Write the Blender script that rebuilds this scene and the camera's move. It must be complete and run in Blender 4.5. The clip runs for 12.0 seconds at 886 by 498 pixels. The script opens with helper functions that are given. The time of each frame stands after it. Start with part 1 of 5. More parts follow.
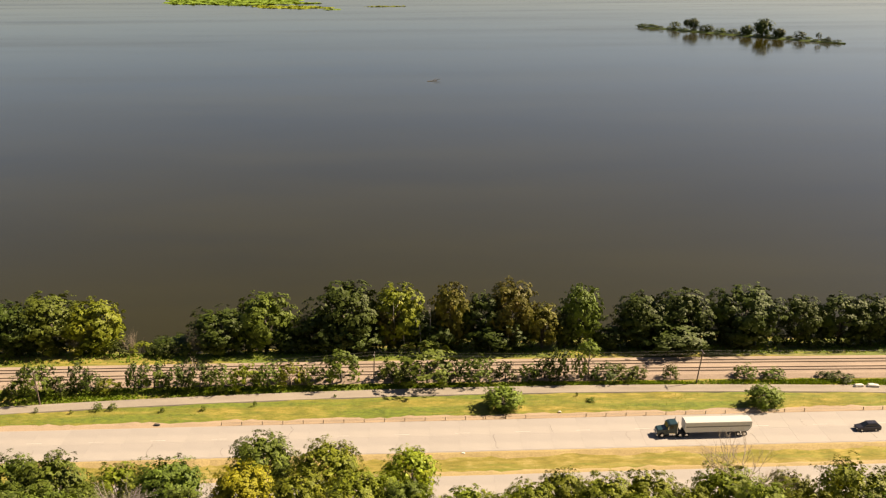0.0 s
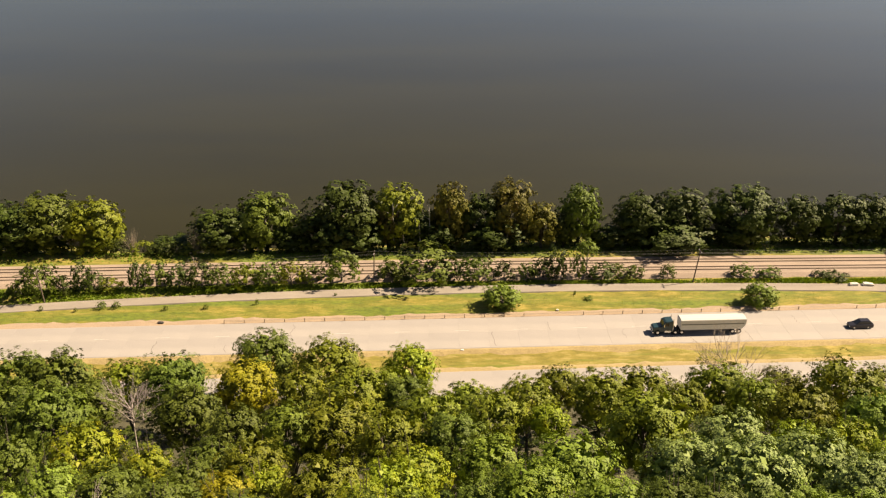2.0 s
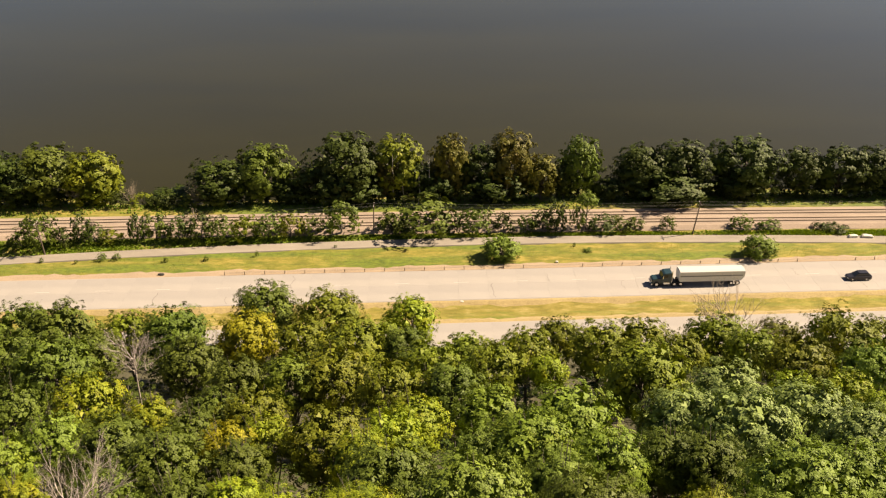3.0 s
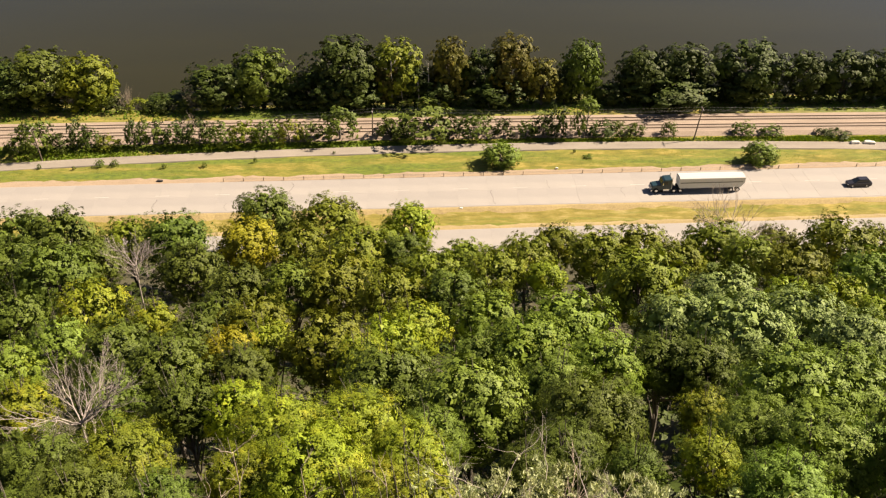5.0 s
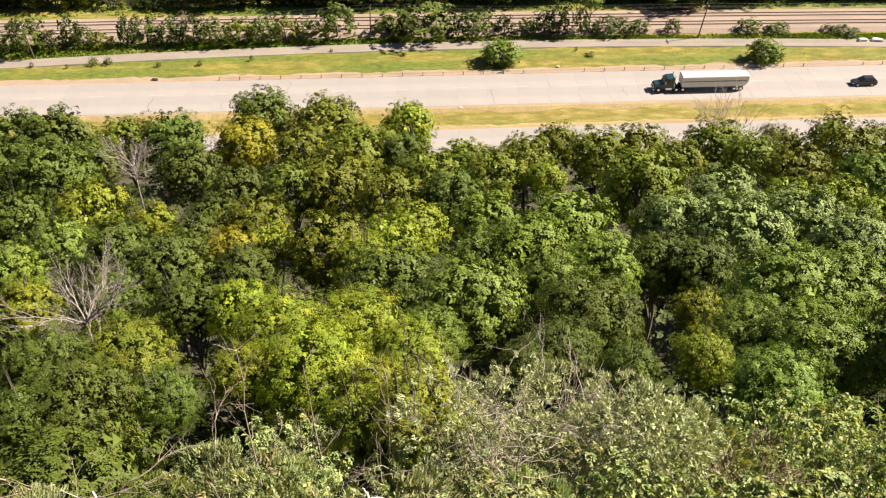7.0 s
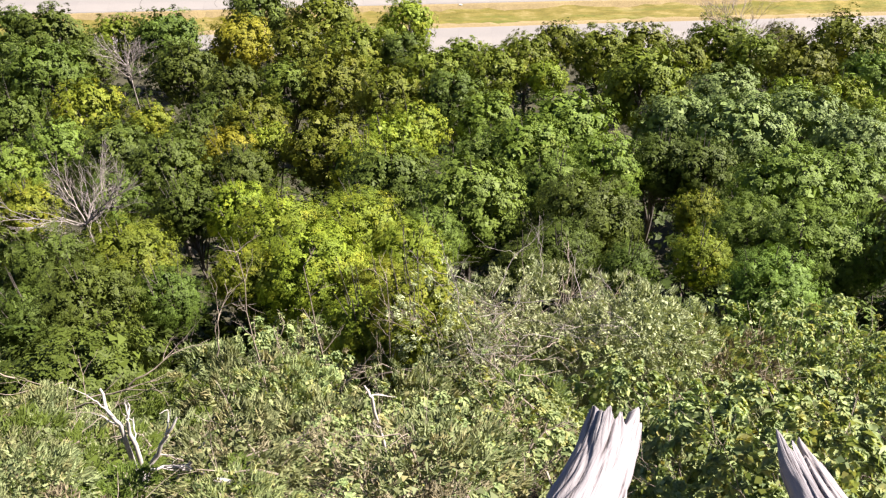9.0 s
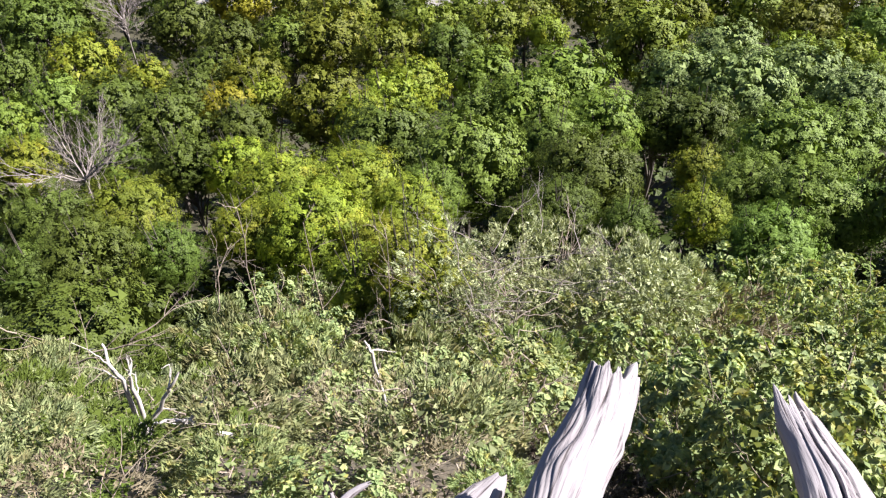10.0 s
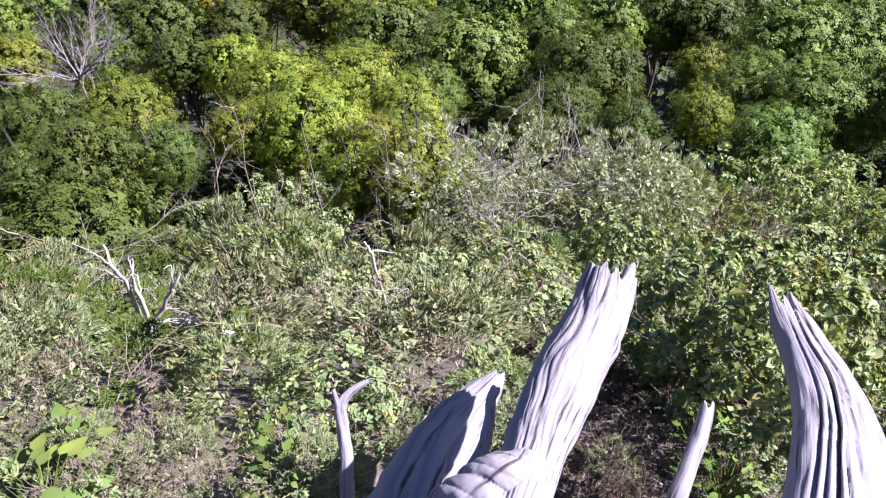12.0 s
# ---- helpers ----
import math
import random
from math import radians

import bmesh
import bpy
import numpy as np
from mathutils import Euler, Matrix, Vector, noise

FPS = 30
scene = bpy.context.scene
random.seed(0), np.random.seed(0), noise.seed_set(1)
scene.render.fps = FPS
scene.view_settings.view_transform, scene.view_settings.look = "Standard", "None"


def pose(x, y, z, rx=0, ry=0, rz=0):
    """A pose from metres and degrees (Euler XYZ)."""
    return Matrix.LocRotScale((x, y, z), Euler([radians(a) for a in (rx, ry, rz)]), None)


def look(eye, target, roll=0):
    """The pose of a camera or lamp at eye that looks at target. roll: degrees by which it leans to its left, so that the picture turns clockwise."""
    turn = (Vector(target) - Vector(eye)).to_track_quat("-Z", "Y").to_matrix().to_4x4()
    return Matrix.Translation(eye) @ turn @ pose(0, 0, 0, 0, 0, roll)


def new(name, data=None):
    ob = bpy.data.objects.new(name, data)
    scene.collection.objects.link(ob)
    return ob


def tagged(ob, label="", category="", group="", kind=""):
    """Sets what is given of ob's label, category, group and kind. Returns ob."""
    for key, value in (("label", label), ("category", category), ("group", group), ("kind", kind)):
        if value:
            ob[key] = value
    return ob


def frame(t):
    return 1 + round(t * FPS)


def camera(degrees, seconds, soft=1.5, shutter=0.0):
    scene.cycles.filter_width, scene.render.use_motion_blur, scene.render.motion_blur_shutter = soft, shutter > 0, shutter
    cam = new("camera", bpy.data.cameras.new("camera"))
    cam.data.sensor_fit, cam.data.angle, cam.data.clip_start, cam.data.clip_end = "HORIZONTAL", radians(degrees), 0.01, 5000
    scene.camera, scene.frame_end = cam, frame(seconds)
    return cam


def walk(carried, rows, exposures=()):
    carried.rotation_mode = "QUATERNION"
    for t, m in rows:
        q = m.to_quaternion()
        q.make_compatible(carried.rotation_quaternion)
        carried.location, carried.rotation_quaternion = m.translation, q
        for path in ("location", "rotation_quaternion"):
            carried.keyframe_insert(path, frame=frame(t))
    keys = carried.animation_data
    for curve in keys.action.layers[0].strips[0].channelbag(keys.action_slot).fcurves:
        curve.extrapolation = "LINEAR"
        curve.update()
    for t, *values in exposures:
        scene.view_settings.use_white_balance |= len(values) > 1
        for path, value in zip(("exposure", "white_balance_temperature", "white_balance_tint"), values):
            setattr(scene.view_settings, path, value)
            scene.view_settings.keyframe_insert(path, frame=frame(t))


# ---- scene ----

# camera: a fixed pan-tilt head on the bluff top that tilts slowly down
EYE = 95.0
cam = camera(53.0, 12.0, soft=1.25)
TILT = [
    (0.0, -18.00),
    (0.5, -19.68),
    (1.0, -21.33),
    (1.5, -22.78),
    (2.0, -24.46),
    (2.5, -25.91),
    (3.0, -27.56),
    (5.0, -33.58),
    (5.5, -35.24),
    (6.0, -36.70),
    (6.5, -38.35),
    (7.0, -39.99),
    (9.0, -46.31),
    (9.5, -47.27),
    (10.0, -49.15),
    (10.5, -50.86),
    (11.0, -52.33),
    (11.5, -53.99),
    (12.0, -55.52),
]
walk(cam, [(t, pose(0, 0, EYE, 90 + p, 0, 0.0056 * t) @ pose(0, 0, 0, 0, 0, -0.458)) for t, p in TILT],
     exposures=[(0.0, 1.56, 9200, 17), (3.0, 1.58, 9000, 16), (5.5, 1.62, 7900, 16), (9.0, 1.78, 6500, 18), (11.0, 1.8, 5700, 25), (12.0, 1.78, 5450, 34)])

# ---- daylight: a clear sky, and the sun to the right ----
SUN_AZ, SUN_EL = radians(76), radians(42)          # azimuth from ahead towards the right
world = bpy.data.worlds.new("sky")
scene.world = world
world.use_nodes = True
wn = world.node_tree.nodes
sky = wn.new("ShaderNodeTexSky")
sky.sky_type, sky.sun_disc = "NISHITA", False
sky.sun_elevation, sky.sun_rotation = SUN_EL, SUN_AZ
sky.air_density, sky.dust_density, sky.ozone_density = 0.75, 0.9, 4.0
wn["Background"].inputs[1].default_value = 0.038
tone = wn.new("ShaderNodeMix")                      # a deep autumn blue
tone.data_type, tone.blend_type = "RGBA", "MULTIPLY"
tone.inputs[0].default_value, tone.inputs[7].default_value = 1.0, (0.96, 0.98, 1.04, 1)
world.node_tree.links.new(sky.outputs[0], tone.inputs[6])
world.node_tree.links.new(tone.outputs[2], wn["Background"].inputs[0])
sun_data = bpy.data.lights.new("sun", "SUN")
sun_data.energy, sun_data.angle, sun_data.color = 5.0, radians(0.53), (1.0, 0.93, 0.82)
sun = new("sun", sun_data)
sun_way = Vector((math.sin(SUN_AZ) * math.cos(SUN_EL), math.cos(SUN_AZ) * math.cos(SUN_EL), math.sin(SUN_EL)))
sun.matrix_world = look(sun_way * 300 + Vector((0, 150, 0)), (0, 150, 0))

# ---- materials ----
class Mat:
    """A node material: nodes are added with n() and joined with j()."""

    def __init__(self, name):
        self.m = bpy.data.materials.new(name)
        self.m.use_nodes = True
        self.t = self.m.node_tree
        self.b = self.t.nodes["Principled BSDF"]
        self.out = self.t.nodes["Material Output"]

    def n(self, kind):
        return self.t.nodes.new("ShaderNode" + kind)

    def j(self, a, b):
        self.t.links.new(a, b)

    def noise(self, scale, detail=4.0, rough=0.6, where="Object", stretch=None):
        c = self.n("TexCoord").outputs[where]
        if stretch:
            mp = self.n("Mapping")
            mp.inputs["Scale"].default_value = stretch
            self.j(c, mp.inputs[0])
            c = mp.outputs[0]
        t = self.n("TexNoise")
        t.inputs["Scale"].default_value, t.inputs["Detail"].default_value, t.inputs["Roughness"].default_value = scale, detail, rough
        self.j(c, t.inputs["Vector"])
        return t.outputs["Fac"]

    def ramp(self, fac, stops):
        r = self.n("ValToRGB")
        e = r.color_ramp.elements
        while len(e) < len(stops):
            e.new(0.5)
        for el, (p, c) in zip(e, stops):
            el.position, el.color = p, (*c, 1)
        self.j(fac, r.inputs[0])
        return r.outputs[0]

    def mix(self, fac, a, b, how="MIX"):
        x = self.n("Mix")
        x.data_type, x.blend_type = "RGBA", how
        for src, s in ((fac, x.inputs[0]), (a, x.inputs[6]), (b, x.inputs[7])):
            if isinstance(src, (int, float)):
                s.default_value = src
            elif isinstance(src, tuple):
                s.default_value = (*src, 1)
            else:
                self.j(src, s)
        return x.outputs[2]

    def math(self, op, a, b=0.0, clamp=False):
        x = self.n("Math")
        x.operation, x.use_clamp = op, clamp
        for src, s in ((a, x.inputs[0]), (b, x.inputs[1])):
            if isinstance(src, (int, float)):
                s.default_value = src
            else:
                self.j(src, s)
        return x.outputs[0]

    def bump(self, height, strength=0.4, distance=0.02):
        x = self.n("Bump")
        x.inputs["Strength"].default_value, x.inputs["Distance"].default_value = strength, distance
        self.j(height, x.inputs["Height"])
        self.j(x.outputs[0], self.b.inputs["Normal"])

    def done(self, colour, rough=0.8, metal=0.0):
        if isinstance(colour, tuple):
            self.b.inputs["Base Color"].default_value = (*colour, 1)
        else:
            self.j(colour, self.b.inputs["Base Color"])
        self.b.inputs["Roughness"].default_value, self.b.inputs["Metallic"].default_value = rough, metal
        return self.m


def leaf_material(name, dark, light, extra=None, through_light=0.10, patch=1.4, spread=0.34):
    """Foliage: colour differs leaf by leaf, clump by clump and plant by plant; light comes through the blades."""
    m = Mat(name)
    isle = m.n("NewGeometry").outputs["Random Per Island"]
    col = m.mix(m.math("ADD", m.math("MULTIPLY", isle, spread), 0.58 - spread * 0.55), dark, light)
    clump = m.noise(patch, 3.0)
    f = m.ramp(clump, [(0.35, (0.80, 0.82, 0.8)), (0.65, (1.14, 1.12, 1.06))])
    col = m.mix(1.0, col, f, "MULTIPLY")
    if extra:
        g = m.ramp(m.noise(patch * 1.7 + 0.13, 2.0), [(0.52, (0, 0, 0)), (0.68, (1, 1, 1))])
        col = m.mix(m.math("MULTIPLY", g, 0.6), col, extra)
    one = m.n("ObjectInfo").outputs["Random"]
    hsv = m.n("HueSaturation")
    m.j(m.math("ADD", m.math("MULTIPLY", one, 0.026), 0.493), hsv.inputs["Hue"])
    m.j(m.math("ADD", m.math("MULTIPLY", one, 0.34), 0.83), hsv.inputs["Value"])
    m.j(col, hsv.inputs["Color"])
    col = hsv.outputs[0]
    m.done(col, 0.6)
    m.b.inputs["Specular IOR Level"].default_value = 0.2
    tr = m.n("BsdfTranslucent")
    m.j(m.mix(1.0, col, (1.25, 1.2, 0.55), "MULTIPLY"), tr.inputs[0])
    sh = m.n("MixShader")
    sh.inputs[0].default_value = through_light
    m.j(m.b.outputs[0], sh.inputs[1])
    m.j(tr.outputs[0], sh.inputs[2])
    m.j(sh.outputs[0], m.out.inputs[0])
    return m.m


LEAF = {
    "dark": leaf_material("leaf_dark", (0.038, 0.058, 0.009), (0.110, 0.148, 0.021)),
    "green": leaf_material("leaf_green", (0.068, 0.112, 0.017), (0.182, 0.256, 0.040)),
    "olive": leaf_material("leaf_olive", (0.066, 0.088, 0.008), (0.164, 0.192, 0.018), (0.172, 0.170, 0.015)),
    "bright": leaf_material("leaf_bright", (0.074, 0.120, 0.014), (0.165, 0.235, 0.030), (0.165, 0.200, 0.022)),
    "lime": leaf_material("leaf_lime", (0.098, 0.136, 0.011), (0.222, 0.262, 0.023), (0.270, 0.248, 0.016)),
    "russet": leaf_material("leaf_russet", (0.048, 0.048, 0.008), (0.122, 0.116, 0.018), (0.135, 0.095, 0.020)),
    # deep leaves carry painted shade: crown gaps and near sides of bank trees
    "deep": leaf_material("leaf_shaded", (0.016, 0.026, 0.004), (0.054, 0.076, 0.009), None, 0.03),
    "yellow": leaf_material("leaf_yellow", (0.155, 0.160, 0.012), (0.320, 0.305, 0.022), (0.17, 0.20, 0.020)),
    "grey": leaf_material("leaf_grey", (0.074, 0.112, 0.028), (0.220, 0.280, 0.084), None, 0.06, 1.4, 0.8),
    "cedar": leaf_material("leaf_cedar", (0.080, 0.100, 0.040), (0.280, 0.312, 0.145), (0.29, 0.23, 0.11), 0.18, 1.8, 1.0),
    "vine": leaf_material("leaf_vine", (0.112, 0.158, 0.062), (0.330, 0.385, 0.166), (0.40, 0.33, 0.09), 0.28, 2.4, 1.0),
    "straw": leaf_material("leaf_straw", (0.100, 0.084, 0.046), (0.300, 0.262, 0.172), None, 0.10, 1.8, 1.0),
    "herb": leaf_material("leaf_herb", (0.070, 0.115, 0.022), (0.175, 0.245, 0.050), (0.23, 0.24, 0.04), 0.25, 3.0, 1.0),
    "sage": leaf_material("leaf_sage", (0.190, 0.212, 0.112), (0.440, 0.472, 0.272), None, 0.15, 2.0, 0.8),
    # litter: dead brown leaves, darkened further to paint the hollow's shade
    "litter": leaf_material("leaf_litter_shaded", (0.032, 0.023, 0.017), (0.110, 0.080, 0.056), None, 0.1, 2.0, 1.0),
    "grass": leaf_material("leaf_grass", (0.080, 0.095, 0.008), (0.195, 0.205, 0.018), (0.288, 0.223, 0.050), 0.3, 0.12),
    "dry": leaf_material("leaf_dry", (0.100, 0.090, 0.010), (0.250, 0.200, 0.040), (0.13, 0.13, 0.012), 0.3, 0.15),
    "weeds": leaf_material("leaf_weeds", (0.060, 0.105, 0.010), (0.160, 0.235, 0.022), None, 0.3, 0.2),
}


def m_bark():
    m = Mat("bark")
    c = m.ramp(m.noise(9.0, 6.0, 0.7, stretch=(1, 1, 0.25)), [(0.3, (0.036, 0.030, 0.024)), (0.7, (0.144, 0.126, 0.104))])
    m.bump(m.noise(14.0, 5.0, stretch=(1, 1, 0.2)), 0.7, 0.03)
    return m.done(c, 0.9)


def m_deadwood(name, where, long):
    """Barkless wood bleached silver-white by the sun, with long grey checks along the grain."""
    m = Mat(name)
    g = m.noise(30.0, 6.0, 0.62, where, long)
    h = m.noise(5.0, 4.0, 0.6, where, long)
    c = m.ramp(g, [(0.37, (0.026, 0.021, 0.021)), (0.41, (0.140, 0.125, 0.130)), (0.46, (0.235, 0.220, 0.227)), (0.70, (0.256, 0.241, 0.247))])
    c = m.mix(m.ramp(h, [(0.45, (0.0, 0.0, 0.0)), (0.75, (0.55, 0.55, 0.55))]), c, (0.165, 0.149, 0.139))
    m.bump(g, 0.7, 0.012)
    return m.done(c, 0.85)


def m_twig():
    m = Mat("dry_twig")
    c = m.ramp(m.noise(20.0, 4.0, 0.6), [(0.3, (0.150, 0.120, 0.090)), (0.7, (0.350, 0.295, 0.235))])
    return m.done(c, 0.85)


def m_ground():
    """Leaf litter and dark soil on the bluff, mown grass with dry patches on the flat."""
    m = Mat("ground")
    sep = m.n("SeparateXYZ")
    m.j(m.n("TexCoord").outputs["Object"], sep.inputs[0])
    wob = m.math("MULTIPLY", m.noise(0.12, 4.0), 5.0)
    y = m.math("ADD", sep.outputs[1], wob)
    litter = m.ramp(m.noise(1.8, 8.0, 0.7), [(0.3, (0.018, 0.020, 0.009)), (0.55, (0.045, 0.042, 0.018)), (0.75, (0.09, 0.075, 0.04))])
    green = m.ramp(m.noise(0.7, 8.0, 0.74, stretch=(0.35, 1, 1)), [(0.30, (0.062, 0.066, 0.007)), (0.48, (0.135, 0.120, 0.014)), (0.66, (0.300, 0.225, 0.062))])
    lush = m.ramp(m.noise(1.3, 7.0, 0.7, stretch=(0.5, 1, 1)), [(0.32, (0.030, 0.056, 0.004)), (0.66, (0.112, 0.145, 0.011))])
    green = m.mix(m.ramp(m.noise(0.10, 6.0, 0.62, stretch=(0.22, 1.6, 1)), [(0.40, (0, 0, 0)), (0.58, (1, 1, 1))]), green, lush)
    straw = m.ramp(m.noise(14.0, 7.0, 0.75, stretch=(1, 0.4, 1)), [(0.35, (0.094, 0.072, 0.050)), (0.5, (0.202, 0.162, 0.119)), (0.7, (0.28, 0.24, 0.19))])
    rim = m.n("MapRange")
    rim.inputs[1].default_value, rim.inputs[2].default_value = 7.0, 3.5
    m.j(y, rim.inputs[0])
    litter = m.mix(rim.outputs[0], litter, straw)
    on_flat = m.n("MapRange")
    on_flat.inputs[1].default_value, on_flat.inputs[2].default_value = 134.0, 137.0
    m.j(y, on_flat.inputs[0])
    dry = m.ramp(m.noise(0.8, 8.0, 0.7, stretch=(0.3, 1, 1)), [(0.3, (0.085, 0.075, 0.009)), (0.5, (0.160, 0.132, 0.024)), (0.72, (0.31, 0.245, 0.10))])
    dry = m.mix(m.ramp(m.noise(0.14, 6.0, 0.62, stretch=(0.12, 2.4, 1)), [(0.46, (0, 0, 0)), (0.56, (0.9, 0.9, 0.9))]), dry, green)
    median = m.n("MapRange")
    median.inputs[1].default_value, median.inputs[2].default_value = 157.0, 155.0
    m.j(y, median.inputs[0])
    green = m.mix(median.outputs[0], green, dry)
    c = m.mix(on_flat.outputs[0], litter, green)
    m.bump(m.noise(3.0, 8.0, 0.7), 0.5, 0.08)
    return m.done(c, 0.95)


def m_concrete():
    m = Mat("road_concrete")
    one = m.n("ObjectInfo").outputs["Random"]
    base = m.mix(one, (0.232, 0.221, 0.208), (0.244, 0.232, 0.218))
    big = m.ramp(m.noise(0.22, 4.0, 0.6, stretch=(0.25, 1, 1)), [(0.3, (0.86, 0.86, 0.87)), (0.7, (1.05, 1.04, 1.02))])
    fine = m.ramp(m.noise(5.0, 6.0, 0.75), [(0.3, (0.88, 0.88, 0.88)), (0.7, (1.06, 1.06, 1.06))])
    c = m.mix(1.0, m.mix(1.0, base, big, "MULTIPLY"), fine, "MULTIPLY")
    m.bump(m.noise(30.0, 5.0), 0.3, 0.006)
    return m.done(c, 0.85)


def m_gravel(name, a, b, scale=6.0):
    m = Mat(name)
    c = m.ramp(m.noise(scale, 8.0, 0.8), [(0.3, a), (0.7, b)])
    f = m.ramp(m.noise(0.25, 4.0, 0.6, stretch=(0.4, 1, 1)), [(0.3, (0.82, 0.80, 0.78)), (0.7, (1.1, 1.08, 1.05))])
    m.bump(m.noise(scale * 2, 6.0, 0.8), 0.8, 0.04)
    return m.done(m.mix(1.0, c, f, "MULTIPLY"), 0.95)


def m_water():
    """Silty brown river, nearly still, with fine wind ripples."""
    m = Mat("river_water")
    c = m.ramp(m.noise(0.008, 6.0, 0.6, stretch=(0.4, 1.3, 1)), [(0.3, (0.0145, 0.0127, 0.0004)), (0.7, (0.0235, 0.0203, 0.0008))])
    m.b.inputs["IOR"].default_value = 1.33
    r = m.noise(0.9, 5.0, 0.6, stretch=(0.6, 1.0, 1.0))
    wind = m.ramp(m.noise(0.0045, 5.0, 0.6, stretch=(0.35, 1.6, 1)), [(0.40, (0.25, 0.25, 0.25)), (0.62, (1, 1, 1))])
    m.bump(m.math("MULTIPLY", r, wind), 0.10, 0.05)
    slick = m.noise(0.004, 7.0, 0.68, stretch=(0.25, 1.5, 1))
    out = m.done(c, 0.05)
    rough = m.n("MapRange")
    rough.inputs[1].default_value, rough.inputs[2].default_value, rough.inputs[3].default_value, rough.inputs[4].default_value = 0.40, 0.66, 0.05, 0.15
    m.j(slick, rough.inputs[0])
    m.j(rough.outputs[0], m.b.inputs["Roughness"])
    return out


def m_plain(name, colour, rough=0.6, metal=0.0, var=0.12, scale=4.0):
    m = Mat(name)
    lo, hi = tuple(v * (1 - var) for v in colour), tuple(min(1.0, v * (1 + var)) for v in colour)
    c = m.ramp(m.noise(scale, 5.0, 0.65), [(0.3, lo), (0.7, hi)])
    m.bump(m.noise(scale * 6, 4.0), 0.15, 0.005)
    return m.done(c, rough, metal)


BARK, TWIG = m_bark(), m_twig()
GREYWOOD = m_plain("grey_dead_branch", (0.255, 0.225, 0.205), 0.85, 0.0, 0.3, 6.0)

GROUND, CONCRETE, WATER = m_ground(), m_concrete(), m_water()
SHOULDER = m_gravel("shoulder_gravel", (0.173, 0.130, 0.086), (0.302, 0.238, 0.173))
STRAW = m_gravel("dry_straw_verge", (0.165, 0.128, 0.058), (0.320, 0.255, 0.125), 3.0)
BALLAST = m_gravel("ballast", (0.144, 0.112, 0.090), (0.302, 0.245, 0.198), 4.0)
TRAIL = m_gravel("trail_asphalt", (0.158, 0.144, 0.122), (0.230, 0.209, 0.180), 8.0)
RUST = m_plain("rail_rust", (0.108, 0.072, 0.054), 0.6, 0.5)
TIE = m_plain("tie_wood", (0.190, 0.152, 0.124), 0.9)
DEAD, PALE = m_deadwood("bleached_wood", "UV", (1, 0.05, 1)), m_plain("bleached_branch", (0.46, 0.43, 0.40), 0.85, 0.0, 0.25, 9.0)

# ---- building tools ----
GROUND_Y = (-400, -40, -6, 0, 1.5, 3, 5, 8, 11, 16, 24, 44, 71, 100, 122, 132, 137, 198, 204, 209, 216, 240, 6000)
GROUND_Z = (115, 101, 94, 91, 90.7, 89.1, 85.5, 81.5, 76.5, 68, 60.5, 47.5, 32.5, 18, 8, 4.7, 4.0, 4.0, 2.5, 1.2, -0.4, -2.5, -4)
rng = np.random.default_rng(7)


def height(x, y):
    """Height of the land: bluff top, steep face, wooded slope, river flat, river bed."""
    return np.interp(y - shore_bend(x) * np.clip((np.asarray(y) - 199) / 8, 0, 1), GROUND_Y, GROUND_Z)


def shore_bend(x):
    x = np.asarray(x, float)
    return 2.5 * np.sin(x * 0.045 + 0.6) + 1.6 * np.sin(x * 0.11) + 0.05 * np.clip(x, -150, 150)


def mesh_of(name, verts, faces, material=None, smooth=False):
    me = bpy.data.meshes.new(name)
    if isinstance(faces, np.ndarray):
        k = faces.shape[1]
        me.vertices.add(len(verts))
        me.vertices.foreach_set("co", np.asarray(verts, np.float32).ravel())
        me.loops.add(faces.size)
        me.loops.foreach_set("vertex_index", faces.astype(np.int32).ravel())
        me.polygons.add(len(faces))
        me.polygons.foreach_set("loop_start", np.arange(0, faces.size, k, dtype=np.int32))
        me.update(calc_edges=True)
    else:
        me.from_pydata([tuple(v) for v in verts], [], [tuple(f) for f in faces])
        me.update()
    if smooth:
        me.polygons.foreach_set("use_smooth", np.ones(len(me.polygons), bool))
    if material:
        me.materials.append(material)
    return me


def part(name, data, material, parent, label="", at=None):
    """One mesh object under a thing or a part. data: a bmesh or a mesh."""
    if isinstance(data, bmesh.types.BMesh):
        me = bpy.data.meshes.new(name)
        data.to_mesh(me)
        data.free()
        me.materials.append(material)
    else:
        me = data
    ob = new(name, me)
    if not len(me.materials):
        me.materials.append(material)
    elif material is not None and me.materials[0] != material:
        ob.material_slots[0].link = "OBJECT"
        ob.material_slots[0].material = material
    ob.parent = parent
    if at is not None:
        ob.matrix_basis = at
    if label:
        ob["label"] = label
    return ob


def thing(name, m, label, category, group="", kind=""):
    ob = new(name)
    ob.empty_display_size = 0.2
    ob.matrix_basis = m
    return tagged(ob, label, category, group, kind)


def box(bm, x0, x1, y0, y1, z0, z1, bevel=0.0, m=None):
    r = bmesh.ops.create_cube(bm, size=1.0)
    vs = r["verts"]
    bmesh.ops.transform(bm, matrix=Matrix.LocRotScale(((x0 + x1) / 2, (y0 + y1) / 2, (z0 + z1) / 2), None, (abs(x1 - x0), abs(y1 - y0), abs(z1 - z0))), verts=vs)
    if bevel:
        es = list({e for v in vs for e in v.link_edges})
        vs = bmesh.ops.bevel(bm, geom=es, offset=bevel, segments=2, affect="EDGES", profile=0.7)["verts"]
    if m is not None:
        bmesh.ops.transform(bm, matrix=m, verts=list({v for v in vs}))
    return bm


